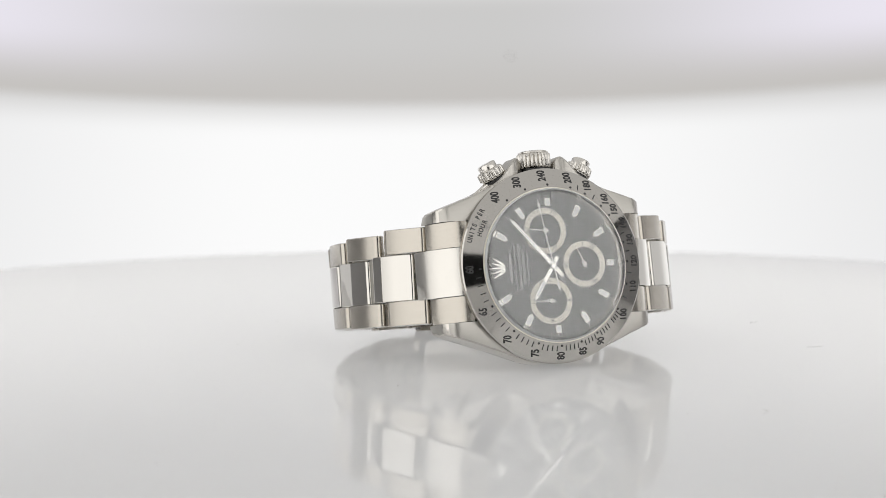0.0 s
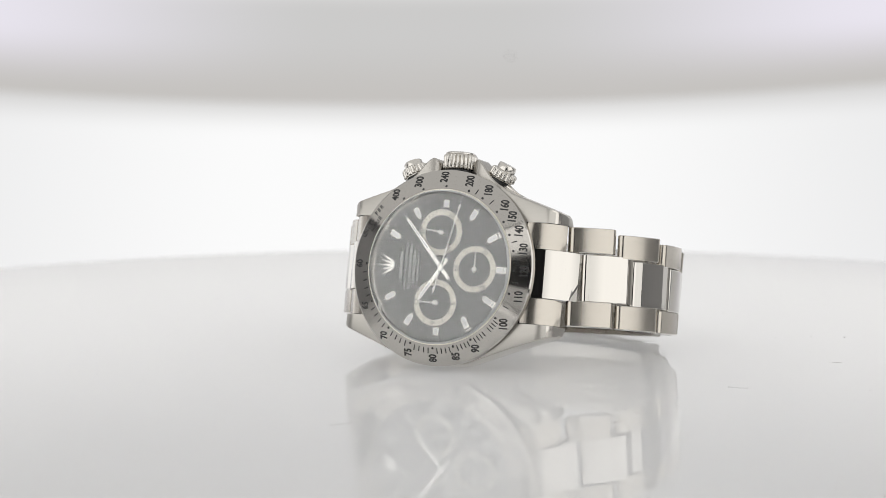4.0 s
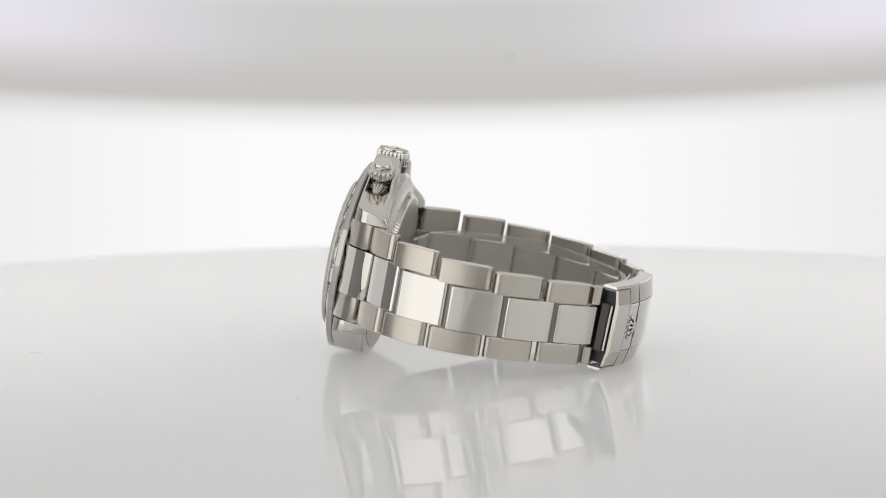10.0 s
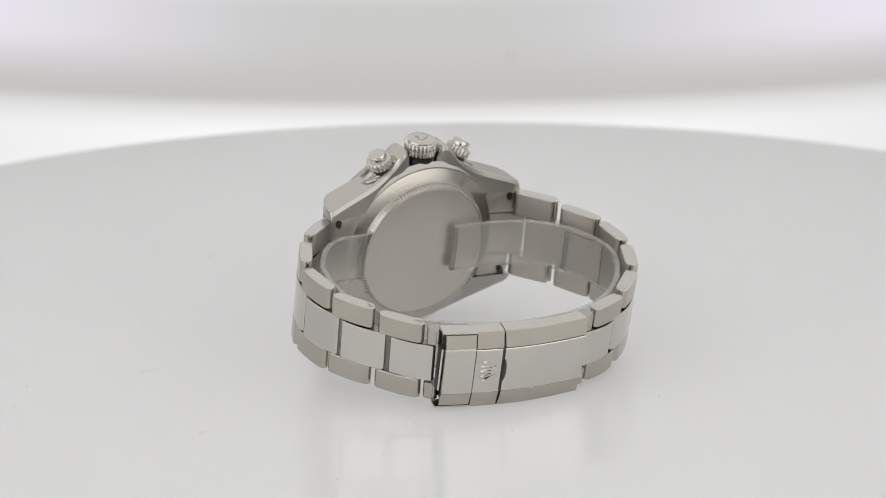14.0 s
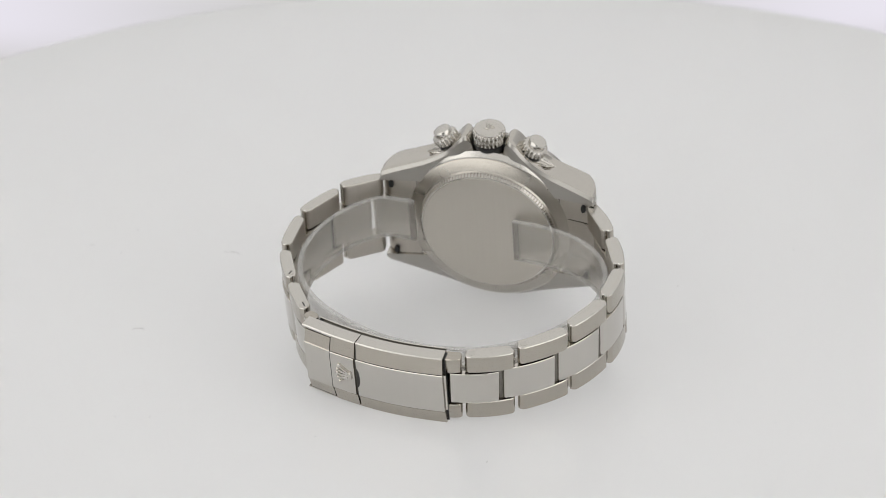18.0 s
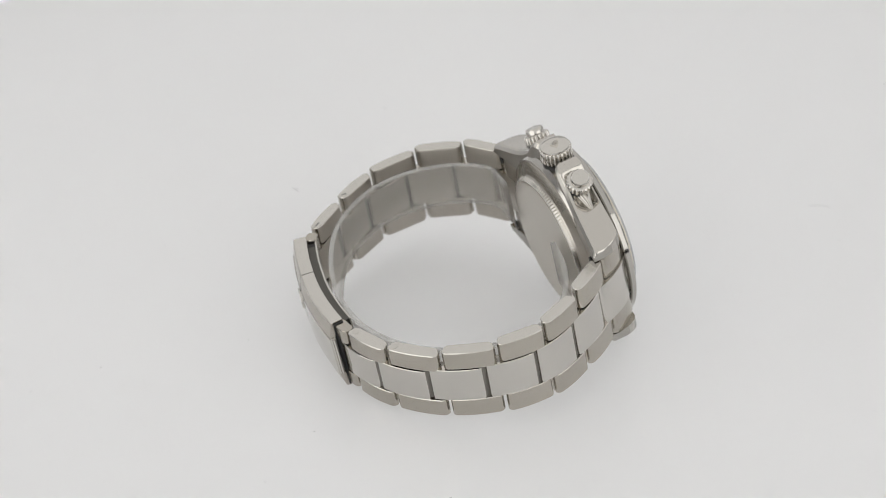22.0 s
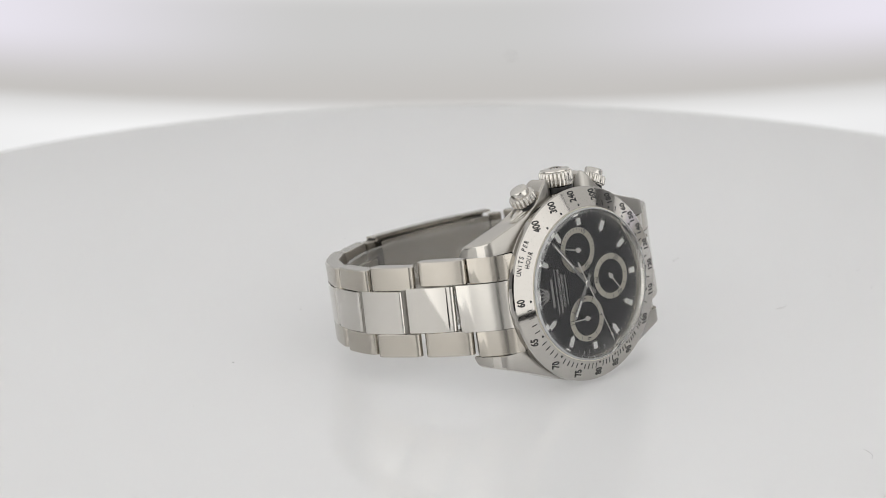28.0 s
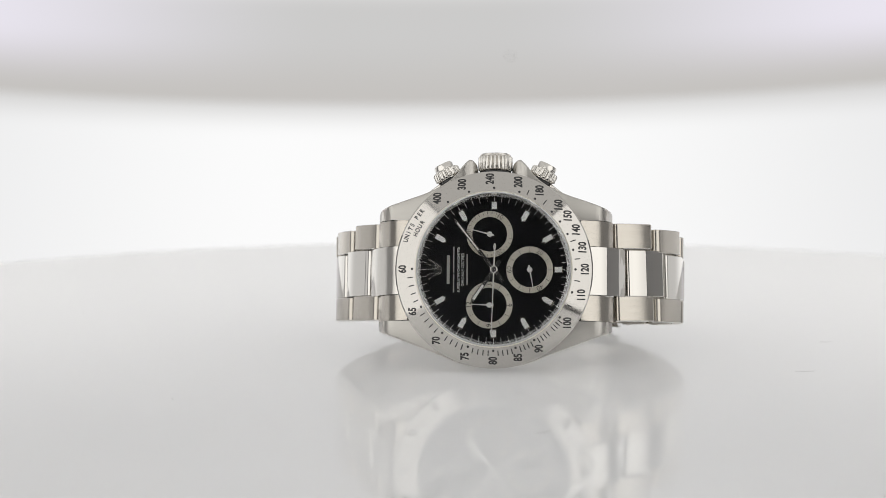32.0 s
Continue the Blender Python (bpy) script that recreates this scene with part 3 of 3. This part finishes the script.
    for x, y in ((7.2, 0), (-0.9, 7.15), (-0.9, -7.15)):
        h = hand("counter_hand", [(0.9, -0.16), (0.9, 0.16), (-3.7, 0.07), (-3.7, -0.07)], -0.22, "thin steel counter hand", None, PALE)
        part("counter_hub", lathe(bmesh.new(), [(0.55, -0.3), (0.55, -0.06), (0.45, 0.0), (0.05, 0.0)], 24), PALE, h)
        small.append((h, x, y))
    return hour, minute, chrono, small


def crystal():
    bm = lathe(bmesh.new(), [(0.5, 1.5), (15.4, 1.5), (15.45, 1.4), (15.6, 1.4), (15.6, 2.0), (15.35, 2.3), (14.7, 2.5), (14.6, 2.503), (0.5, 2.503)], 128)
    ob = part("crystal", bm, GLASS, WATCH, "clear sapphire crystal", None, 8)
    ob.visible_shadow = False
    part("ground_edge", lathe(bmesh.new(), [(15.63, 1.3), (15.64, 2.02), (15.38, 2.34), (15.25, 2.2), (15.3, 1.3)], 128, closed=True), GROUND, ob, "pale ground crystal edge", None, 30)
    part("crystal_gasket", lathe(bmesh.new(), [(15.62, 1.0), (15.62, 1.75), (15.84, 1.75), (15.84, 1.0)], 128, closed=True), SILVER, WATCH, "pale crystal gasket")


def crown_and_pushers():
    def flutes(count, depth, steps, rows):
        """Rounded ribs: a wave of the radius in the rows named."""
        def wave(i, k, r):
            return r - depth * (0.5 - 0.5 * math.cos(2 * math.pi * count * i / steps)) ** 2.2 if k in rows else r
        return wave
    crown = part("winding_crown", lathe(bmesh.new(), [(2.2, 0), (3.15, 0.1), (3.5, 0.45), (3.5, 2.95), (3.3, 3.2), (2.9, 3.25)], 288, wave=flutes(24, 0.34, 288, (1, 2, 3, 4))),
                 CASE, WATCH, "fluted steel winding crown", mm_pose(0, 20.25, -4.3, -90, 0, 0), 40)
    part("crown_cap", lathe(bmesh.new(), [(3.02, 3.1), (3.16, 3.3), (3.1, 3.55), (2.8, 3.72), (1.6, 3.8), (0.3, 3.82)], 64), CASE, crown, "flat crown cap", None, 40)
    bm = bmesh.new()
    for k in range(-2, 3):
        a = radians(k * 17)
        x0, x1, y1 = 0.2 * k, 0.2 * k + 1.5 * math.sin(a), -0.8 + 1.7 * math.cos(a)
        prism([(x0 - 0.1, -0.8), (x0 + 0.1, -0.8), (x1 + 0.09, y1), (x1 - 0.09, y1)], 3.78, 3.98, 0.04, bm)
    prism([(0.6 * math.cos(j), -0.85 + 0.22 * math.sin(j)) for j in np.linspace(0, 6, 14)], 3.78, 4.0, 0.05, bm)
    part("crown_emblem", bm, CASE, crown, "small raised coronet emblem", mm_pose(0, 0, 0, 0, 0, 150))
    # Black ring that stands for the shade in the gap under the crown.
    part("crown_gap_shade", lathe(bmesh.new(), [(3.25, -2), (3.25, 0.06)], 40), RUBBER_SHADE, crown, "black ring standing for shade under the crown")
    for phi in (63.6, 116.4):
        x, y = clock(phi, 18.45)
        p = part("pusher", lathe(bmesh.new(), [(1.0, -1.8), (1.95, 1.0), (1.95, 2.1), (2.1, 2.25)], 160, wave=flutes(16, 0.25, 160, (0, 1))), CASE, WATCH,
                 "screw-down steel chronograph pusher", mm_pose(x, y, -4.2, 0, 0, 90 - phi) @ pose(0, 0, 0, -90, 0, 0), 40)
        sx = -1 if phi < 90 else 1
        # Solid cone shaped as the pusher's reflection in the polished flank.
        mirror_cone = lathe(bmesh.new(), [(0.25, 0.0), (0.45, 0.4), (1.6, 4.4), (1.6, 5.2)], 120, wave=flutes(10, 0.22, 120, (1, 2)))
        base, tip = Vector((sx * 9.5, 17.15, -4.2)), Vector((sx * 14.2, 15.25, -4.3))
        turn = Vector((0, 0, 1)).rotation_difference(base - tip).to_matrix().to_4x4()
        part("pusher_reflection", mirror_cone, POLISHED, WATCH, "fluted tapering cone standing for the pusher's reflection", Matrix.Translation(tip * MM) @ turn, 40)
        part("pusher_gasket", lathe(bmesh.new(), [(1.9, 1.7), (2.42, 1.78), (2.42, 2.42), (2.1, 2.52)], 48), RUBBER_SHADE, p, "black gasket")
        part("locking_ring", lathe(bmesh.new(), [(2.1, 2.5), (2.35, 2.58), (2.4, 2.75), (2.8, 2.95), (2.8, 4.3), (2.55, 4.55), (2.15, 4.7), (1.5, 4.7)], 216,
                                   wave=flutes(18, 0.36, 216, (3, 4))), CASE, p, "fluted locking ring", None, 40)
        part("pusher_cap", lathe(bmesh.new(), [(1.95, 4.6), (1.95, 5.6), (1.75, 5.87), (1.5, 5.93), (0.3, 5.95)], 48), CASE, p, "plain round pusher cap", None, 40)


# ---- the bracelet ----
SIX = [(24.3, -6.5), (33.2, -12.9), (38.9, -23.2), (38.7, -35.1), (33.7, -45.1), (27.4, -54.2), (18.6, -60.0)]
TWELVE = [(-24.2, -7.8), (-30.7, -17.1), (-35.1, -27.2), (-34.1, -38.2), (-28.6, -48.8), (-19.3, -57.1), (-8.9, -61.4), (-2, -62.3)]


def along(nodes, u):
    """Catmull-Rom point of a node list at u (node units)."""
    i = max(0, min(len(nodes) - 2, int(math.floor(u))))
    f = u - i
    p = [Vector(nodes[max(0, min(len(nodes) - 1, i + k))]) for k in (-1, 0, 1, 2)]
    if i == 0:
        p[0] = 2 * p[1] - p[2]
    return 0.5 * (2 * p[1] + (p[2] - p[0]) * f + (2 * p[0] - 5 * p[1] + 4 * p[2] - p[3]) * f * f + (3 * p[1] - p[0] - 3 * p[2] + p[3]) * f ** 3)


def half_width(z):
    return float(np.interp(-z, (7, 13, 18, 24, 35, 45, 56), (10.1, 9.85, 9.55, 9.3, 8.8, 8.4, 8.1)))


def sag(z, side=1):
    """Height of the bracelet's middle line above the case's, on the side of six or twelve."""
    if side > 0:
        return float(np.interp(-z, (8, 13, 24, 35, 45, 55), (0.35, 0.3, 0.1, 0.1, 0.35, 0.65)))
    return float(np.interp(-z, (8, 27, 38, 48, 57), (0.3, 0.4, 0.85, 1.0, 0.75)))


def link_pose(a, b, out):
    """Local x from a to b, y along the watch's y, z outwards."""
    d = (b - a).normalized()
    x = Vector((d.x, 0.04, d.y)).normalized()
    y = Vector((-0.04 * d.x, 1, -0.04 * d.y)).normalized()
    z = x.cross(y)
    if z.dot(Vector((out.x, 0, out.y))) < 0:
        y, z = -y, -z
    c = (a + b) / 2
    m = Matrix((x, y, z)).transposed().to_4x4()
    m.translation = Vector((c.x, sag(c.y, c.x), c.y)) * MM
    return m


def inside_finish(ob):
    """Satin finish on the faces that look into the bracelet."""
    ob.data.materials.append(INSIDE)
    k = len(ob.data.materials) - 1
    for p in ob.data.polygons:
        if p.normal.z < -0.5:
            p.material_index = k


def chain(nodes, count, shift=0.28):
    centre = Vector((0, -32))
    thick = 2.7 if nodes is SIX else 3.0
    for k in range(count):
        last = nodes is SIX and k == count - 1
        a, b = along(nodes, k), along(nodes, k + 1)
        out = (a + b) / 2 - centre
        m = link_pose(a, b, out) @ mm_pose(0, 0, -thick / 2)
        ln = (b - a).length - 1.15
        z = (a.y + b.y) / 2
        hw = half_width(z)
        mid = hw * 0.475
        for s in (1, -1):
            y0, y1 = (mid + 0.12, hw) if s > 0 else (-hw, -mid - 0.12)
            lk = part("outer_link", bar_bm(rounded(ln, thick, 1.2, 0.2, under=0.3), y0, y1, 0.16), BRUSHED, WATCH, "brushed steel outer link", m, 12)
            lk.data.materials.append(CASE)
            for p in lk.data.polygons:
                p.material_index = 1 if abs(p.normal.y) > 0.6 else 0
            inside_finish(lk)
            if count - k <= 2:
                sr = 0.95 if last else 0.72
                bm = lathe(bmesh.new(), [(sr, 0), (sr, 0.05), (sr - 0.12, 0.09), (0.1, 0.09)], 24)
                s2 = s if m.col[1].y > 0 else -s
                part("screw_head", bm, POLISHED, lk, "", mm_pose(ln / 2 - 1.5, hw if s2 > 0 else -hw, -0.1, -90 if s2 > 0 else 90, 0, 0))
                if nodes is SIX:
                    part("screw_slot", prism([(-0.8 * sr, -0.13), (0.8 * sr, -0.13), (0.8 * sr, 0.13), (-0.8 * sr, 0.13)], 0.05, 0.1), DARK, lk, "",
                         mm_pose(ln / 2 - 1.5, hw if s2 > 0 else -hw, -0.1, -90 if s2 > 0 else 90, 0, 0) @ pose(0, 0, 0, 0, 0, 20 + 40 * k))
        a, b = along(nodes, k + shift), along(nodes, min(k + (0.95 if last else 1.14 if k == count - 1 else 1) + shift, len(nodes) - 1))
        out = (a + b) / 2 - centre
        m = link_pose(a, b, out) @ mm_pose(0, 0, -thick / 2 + 0.12)
        ln = (b - a).length - 1.0
        cl = part("centre_link", bar_bm(rounded(ln, thick, 0.8, 0.34, under=0.35), -mid, mid, 0.12), POLISHED, WATCH, "polished steel centre link", m, 12)
        inside_finish(cl)
        if k < count - 1:
            hinge = link_pose(a, b, out) @ mm_pose(ln / 2 + 0.5, 0, -thick * 0.56, 90, 0, 0)
            part("hinge_bar", lathe(bmesh.new(), [(0.3, -mid), (0.8, -mid), (0.8, mid), (0.3, mid)], 20), JOINT, WATCH, "steel hinge bar darkened for the shade between the links", hinge, 40)


def end_links():
    for nodes, sx in ((SIX, 1), (TWELVE, -1)):
        a = Vector(nodes[0])
        run = Vector(nodes[1]) - a
        reach = 0.28 * run.length - 0.1
        run.normalize()
        tipx, tipz = abs(a.x) - 0.3, a.y
        for y0, y1, mat, ext in ((5.0, 10.15, BRUSHED, 0), (-10.15, -5.0, BRUSHED, 0), (-4.85, 4.85, POLISHED if sx > 0 else CASE, reach)):
            rings = []
            lift = 0.15 if ext else 0
            tip = (tipx + ext * abs(run.x), tipz + ext * run.y)
            bow = (tip[0] * 0.62 + 17.5 * 0.38, -2.2 + lift)
            prof = []
            for k in range(11):
                q = k / 10
                prof.append(tuple((1 - q) ** 2 * a + 2 * q * (1 - q) * b + q * q * c for a, b, c in zip((17.5, -1.15 + lift), bow, tip)))
            prof += [(tip[0] - 0.3, tip[1] - 0.8), (tip[0] - 1.2, tip[1] - 1.5), (21, -8.9), (16.0, -8.3)]
            for y in (y0, y1):
                rings.append([(sx * x, y, z) for x, z in prof])
            bm = bmesh.new()
            ring_faces(bm, rings)
            bmesh.ops.bevel(bm, geom=[e for e in bm.edges if abs(e.verts[0].co.y - e.verts[1].co.y) < 0.01], offset=0.12, segments=1, affect="EDGES")
            link = part("end_link", bm, mat, WATCH, "steel end link fitted between the lugs", None, 35)
            inside_finish(link)


CLASP = [(24.6, -58.1), (17.4, -60.25), (9.2, -61.9), (1.8, -62.5), (-5.3, -62.4)]
CLASP_Y = 0.7


def clasp():
    root = tagged(empty("folding_clasp"), "steel folding clasp with a lift-up safety catch")
    root.parent = WATCH
    def shell(name, u0, u1, mat, ys, label, n=14, skew=None):
        """A strip of the clasp between two curve positions; ys: (y, outward) outline."""
        bm = bmesh.new()
        rings = []
        for i in range(n + 1):
            u = u0 + (u1 - u0) * i / n
            c, d = along(CLASP, u), (along(CLASP, u + 0.01) - along(CLASP, u - 0.01)).normalized()
            nv = Vector((-d.y, d.x))
            if nv.dot(c - Vector((0, -32))) < 0:
                nv = -nv
            ring = []
            for k, (y, h) in enumerate(ys):
                sh = d * (skew[k] * max(0, 1 - abs(i - (n if u0 < 1 else 0)) / 2) if skew else 0)
                ring.append((c.x + nv.x * h + sh.x, y + CLASP_Y, c.y + nv.y * h + sh.y))
            rings.append(ring)
        ring_faces(bm, rings)
        return part(name, bm, mat, root, label, None, 12)
    w = 8.6
    side = [(w, -2.7), (w, -0.1), (w - 0.2, 0.12), (w - 0.5, 0.16), (w - 0.5, -2.7)]
    rim = [(w, -2.7), (w, -0.1), (w - 0.2, 0.14), (w - 0.5, 0.22), (5.0, 0.9), (4.94, 0.8), (4.94, -0.3), (w - 0.9, -0.7), (w - 0.9, -2.7)]
    mid = [(4.84, -0.2), (4.84, 0.95), (4.7, 1.08), (-4.7, 1.08), (-4.84, 0.95), (-4.84, -0.2)]
    tongue = [(w - 0.72, -0.2), (w - 0.72, 0.22), (5.05, 0.9), (4.86, 1.08), (-4.86, 1.08), (-5.05, 0.9), (0.72 - w, 0.22), (0.72 - w, -0.2), (-4.86, 0.3), (4.86, 0.3)]
    core = [(w - 1.3, -4.3), (w - 1.3, -0.4), (5.0, 0.5), (-5.0, 0.5), (1.3 - w, -0.4), (1.3 - w, -4.3)]
    bend = (0.0, 0.0, 0.0, 0.1, 0.35, 0.35, 0.35, 0.0, 0.0)
    def flip(outline):
        return [(-y, h) for y, h in outline]
    for outline in (side, flip(side)):
        shell("catch_side", -0.16, 0.8, CASE, outline, "polished steel side wall", 12)
    for outline in (rim, flip(rim)):
        for u0, u1, tag in ((0.8, 1.475, "catch_rim"), (1.5, 4.0, "cover_rim")):
            ob = shell(tag, u0, u1, BRUSHED, outline, "brushed steel bevelled rim", 24, bend if u0 > 1 else None)
            ob.data.materials.append(CASE)
            for p in ob.data.polygons:
                p.material_index = 1 if abs(p.normal.y) > 0.6 else 0
    tg = shell("catch_tongue", -0.06, 0.77, POLISHED, tongue, "polished steel tongue with brushed bevels")
    tg.data.materials.append(BRUSHED)
    for p in tg.data.polygons:
        p.material_index = 1 if abs(p.center.y - CLASP_Y * MM) > 4.95 * MM or p.normal.x > 0.8 else 0
    shell("catch_blade", 0.79, 1.455, POLISHED, mid, "polished blade with raised emblem")
    shell("cover_plate", 1.525, 4.0, POLISHED, mid, "polished steel cover plate")
    shell("clasp_core", 0.16, 3.86, BLADES, core, "folded blades inside the clasp, shade put into their colour", 30)
    # Dark solid strips stand for the shade in the open slot and gaps.
    shell("catch_slot", 0.02, 0.155, RUBBER_SHADE, core, "black filler for the shade under the catch", 2)
    shell("inner_blade", 0.02, 3.92, CASE, [(7.6, -4.65), (7.6, -4.32), (-7.6, -4.32), (-7.6, -4.65)], "thin folding blade")
    shell("gap_shade", 3.86, 4.24, RUBBER_SHADE, [(4.7, -2.6), (4.7, -0.6), (-4.7, -0.6), (-4.7, -2.6)], "dark strip standing for shade in the hinge gap", 3)
    shell("gap_shade", 3.93, 4.1, RUBBER_SHADE, [(8.2, -2.65), (8.2, -0.5), (-8.2, -0.5), (-8.2, -2.65)], "dark strip standing for shade in the hinge gap", 3)
    shell("gap_shade", -0.15, 0.1, DARK, [(4.8, -2.2), (4.8, -0.7), (-4.8, -0.7), (-4.8, -2.2)], "dark strip standing for shade in the hinge gap", 3)
    for u, h in ((-0.1, -0.3), (4.12, 0.2)):
        c = along(CLASP, u)
        part("hinge_pin", lathe(bmesh.new(), [(0.3, -4.6), (0.3, 4.6)], 16), CASE, root, "slim steel hinge pin", mm_pose(c.x + h * 0.5, CLASP_Y, c.y - h, 90, 0, 0))
    # raised coronet emblem
    c = along(CLASP, 1.14)
    bm = bmesh.new()
    for k in range(-2, 3):
        a = radians(k * 17)
        x0, x1, y1 = 0.3 * k, 0.3 * k + 2.7 * math.sin(a), -1.6 + 2.9 * math.cos(a)
        prism([(x0 - 0.3, -1.6), (x0 + 0.3, -1.6), (x1 + 0.17, y1), (x1 - 0.17, y1)], 0, 0.42, 0.1, bm)
        prism([(x1 + 0.42 * math.cos(j), y1 + 0.42 * math.sin(j)) for j in np.linspace(0, 5.6, 10)], 0, 0.5, 0.2, bm)
    prism([(1.1 * math.cos(j), -1.65 + 0.45 * math.sin(j)) for j in np.linspace(0, 6, 18)], 0, 0.5, 0.16, bm)
    d = (along(CLASP, 1.15) - along(CLASP, 1.13)).normalized()
    x = Vector((0, -1, 0))
    y = Vector((-d.x, 0, -d.y))
    z = x.cross(y)
    if z.dot(Vector((c.x, 0, c.y + 32))) < 0:
        x, z = -x, -z
    m = Matrix((x, y, z)).transposed().to_4x4()
    nv = Vector((z.x, z.z))
    m.translation = Vector((c.x + nv.x * 1.05, CLASP_Y, c.y + nv.y * 1.05)) * MM
    part("raised_emblem", bm, CASE, root, "raised steel coronet emblem", m)
    # thumb notch: a dark crescent on the cover's edge stands for its shaded hollow
    c, d = along(CLASP, 1.525), (along(CLASP, 1.535) - along(CLASP, 1.515)).normalized()
    bm = prism([(0.62 * math.cos(j), 2.5 * math.sin(j)) for j in np.linspace(-math.pi / 2, math.pi / 2, 14)], -0.6, 0.02)
    xa, ya = Vector((d.x, 0, d.y)), Vector((0, 1, 0))
    za = xa.cross(ya)
    if za.z > 0:
        ya, za = -ya, -za
    nm = Matrix((xa, ya, za)).transposed().to_4x4()
    nm.translation = Vector((c.x + za.x * 1.09, CLASP_Y, c.y + za.z * 1.09)) * MM
    part("thumb_notch", bm, DARK, root, "dark crescent standing for the shaded thumb notch", nm)
    # short end pieces beside the cover
    for (a, b) in ((along(TWELVE, 6.03), along(TWELVE, 6.56)), (along(SIX, 5.03), along(SIX, 5.3))):
        for s in (1, -1):
            mm = link_pose(a, b, (a + b) / 2 - Vector((0, -32))) @ mm_pose(0, 0, -1.6)
            y0, y1 = (4.3, 7.9) if s > 0 else (-7.9, -4.3)
            part("end_piece", bar_bm(rounded((b - a).length - 0.2, 2.6, 0.9, 0.05), y0, y1, 0.15), BRUSHED, root, "", mm)


def film_strip():
    path = [(15.8, -11.4), (24, -12), (30.5, -18.5), (33.8, -28), (33, -38), (27.2, -46.6), (18.0, -52.6), (7, -56.2), (-6, -56.7), (-16.6, -53.0), (-25.3, -45.5), (-30.5, -36),
            (-30, -26), (-25, -18.5), (-16, -13.6), (-6.3, -11.6)]
    n = 100
    sheet, upper, lower = [], [], []
    for i in range(n + 1):
        u = (len(path) - 1) * i / n
        c, d = along(path, u), (along(path, min(u + 0.02, len(path) - 1)) - along(path, max(u - 0.02, 0))).normalized()
        nv = Vector((-d.y, d.x)) * 0.5
        top = 6.9 + 0.5 * math.sin(math.pi * i / n) + 0.1 * math.sin(i * 0.37) - 1.6 * max(0, i / n - 0.75) / 0.25
        for rings, y1, y0 in ((upper, top, top - 0.2), (sheet, top - 0.21, top - 10.4), (lower, top - 10.41, top - 10.6)):
            rings.append([(c.x + nv.x, y1, c.y + nv.y), (c.x + nv.x, y0, c.y + nv.y), (c.x - nv.x, y0, c.y - nv.y), (c.x - nv.x, y1, c.y - nv.y)])
    root = tagged(empty("protective_film"), "clear plastic protective strip curled inside the watch bracelet", "plastic film")
    for name, rings, mat, label in (("clear_strip", sheet[1:-1], FILM, "scuffed clear plastic strip"), ("cut_edge", upper, FROSTED, "frosted cut edge"), ("cut_edge", lower, FROSTED, "frosted cut edge"),
                                   ("cut_end", sheet[:2], CUT_END, "darker cut end"), ("cut_end", sheet[-2:], CUT_END, "darker cut end")):
        bm = bmesh.new()
        ring_faces(bm, rings)
        part(name, bm, mat, root, label)
    # a round pressed mark on the inner side
    c, d = along(path, 6.36), (along(path, 6.38) - along(path, 6.34)).normalized()
    xa, ya = Vector((d.x, 0, d.y)), Vector((0, 1, 0))
    za = xa.cross(ya)
    if za.z < 0:
        ya, za = -ya, -za
    m = Matrix((xa, ya, za)).transposed().to_4x4()
    m.translation = Vector((c.x + za.x * 0.5, 0.9, c.y + za.z * 0.5)) * MM
    part("pressed_mark", lathe(bmesh.new(), [(1.7, -0.05), (1.85, 0.12), (2.05, 0.12), (2.15, -0.05)], 48, closed=True), FROSTED, root, "round pressed mark", m)
    return root


case()
bezel()
dial()
HOUR, MINUTE, CHRONO, SMALL = pointers()
crystal()
crown_and_pushers()
end_links()
chain(SIX, 5)
chain(TWELVE, 6)
clasp()
STRIP = film_strip()


def motions():
    spin = [(t, Matrix.Rotation(radians(a), 4, "Z")) for t, a in TURN]
    walk(TABLE, spin)
    walk(DUST, spin)
    walk(WATCH, [(t, m @ LAY) for t, m in spin])
    walk(STRIP, [(t, m @ LAY) for t, m in spin])
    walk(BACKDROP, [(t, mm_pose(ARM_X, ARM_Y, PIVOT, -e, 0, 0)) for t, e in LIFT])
    walk(HOUR, [(t, mm_pose(0, 0, 0, 0, 0, -304 - t / 120)) for t in (0, 32)])
    walk(MINUTE, [(t, mm_pose(0, 0, 0, 0, 0, -48.5 - t / 10)) for t in (0, 32)])
    walk(CHRONO, [(t, mm_pose(0, 0, 0, 0, 0, -80 - 6 * t)) for t in range(0, 33, 4)])
    (sec, x, y), (mins, x2, y2), (hrs, x3, y3) = SMALL
    walk(sec, [(t, mm_pose(x, y, 0, 0, 0, -67 - 6 * t)) for t in range(0, 33, 4)])
    walk(mins, [(t, mm_pose(x2, y2, 0, 0, 0, -8 - t / 5)) for t in (0, 32)])
    walk(hrs, [(t, mm_pose(x3, y3, 0, 0, 0, -2 - t / 120)) for t in (0, 32)])


motions()
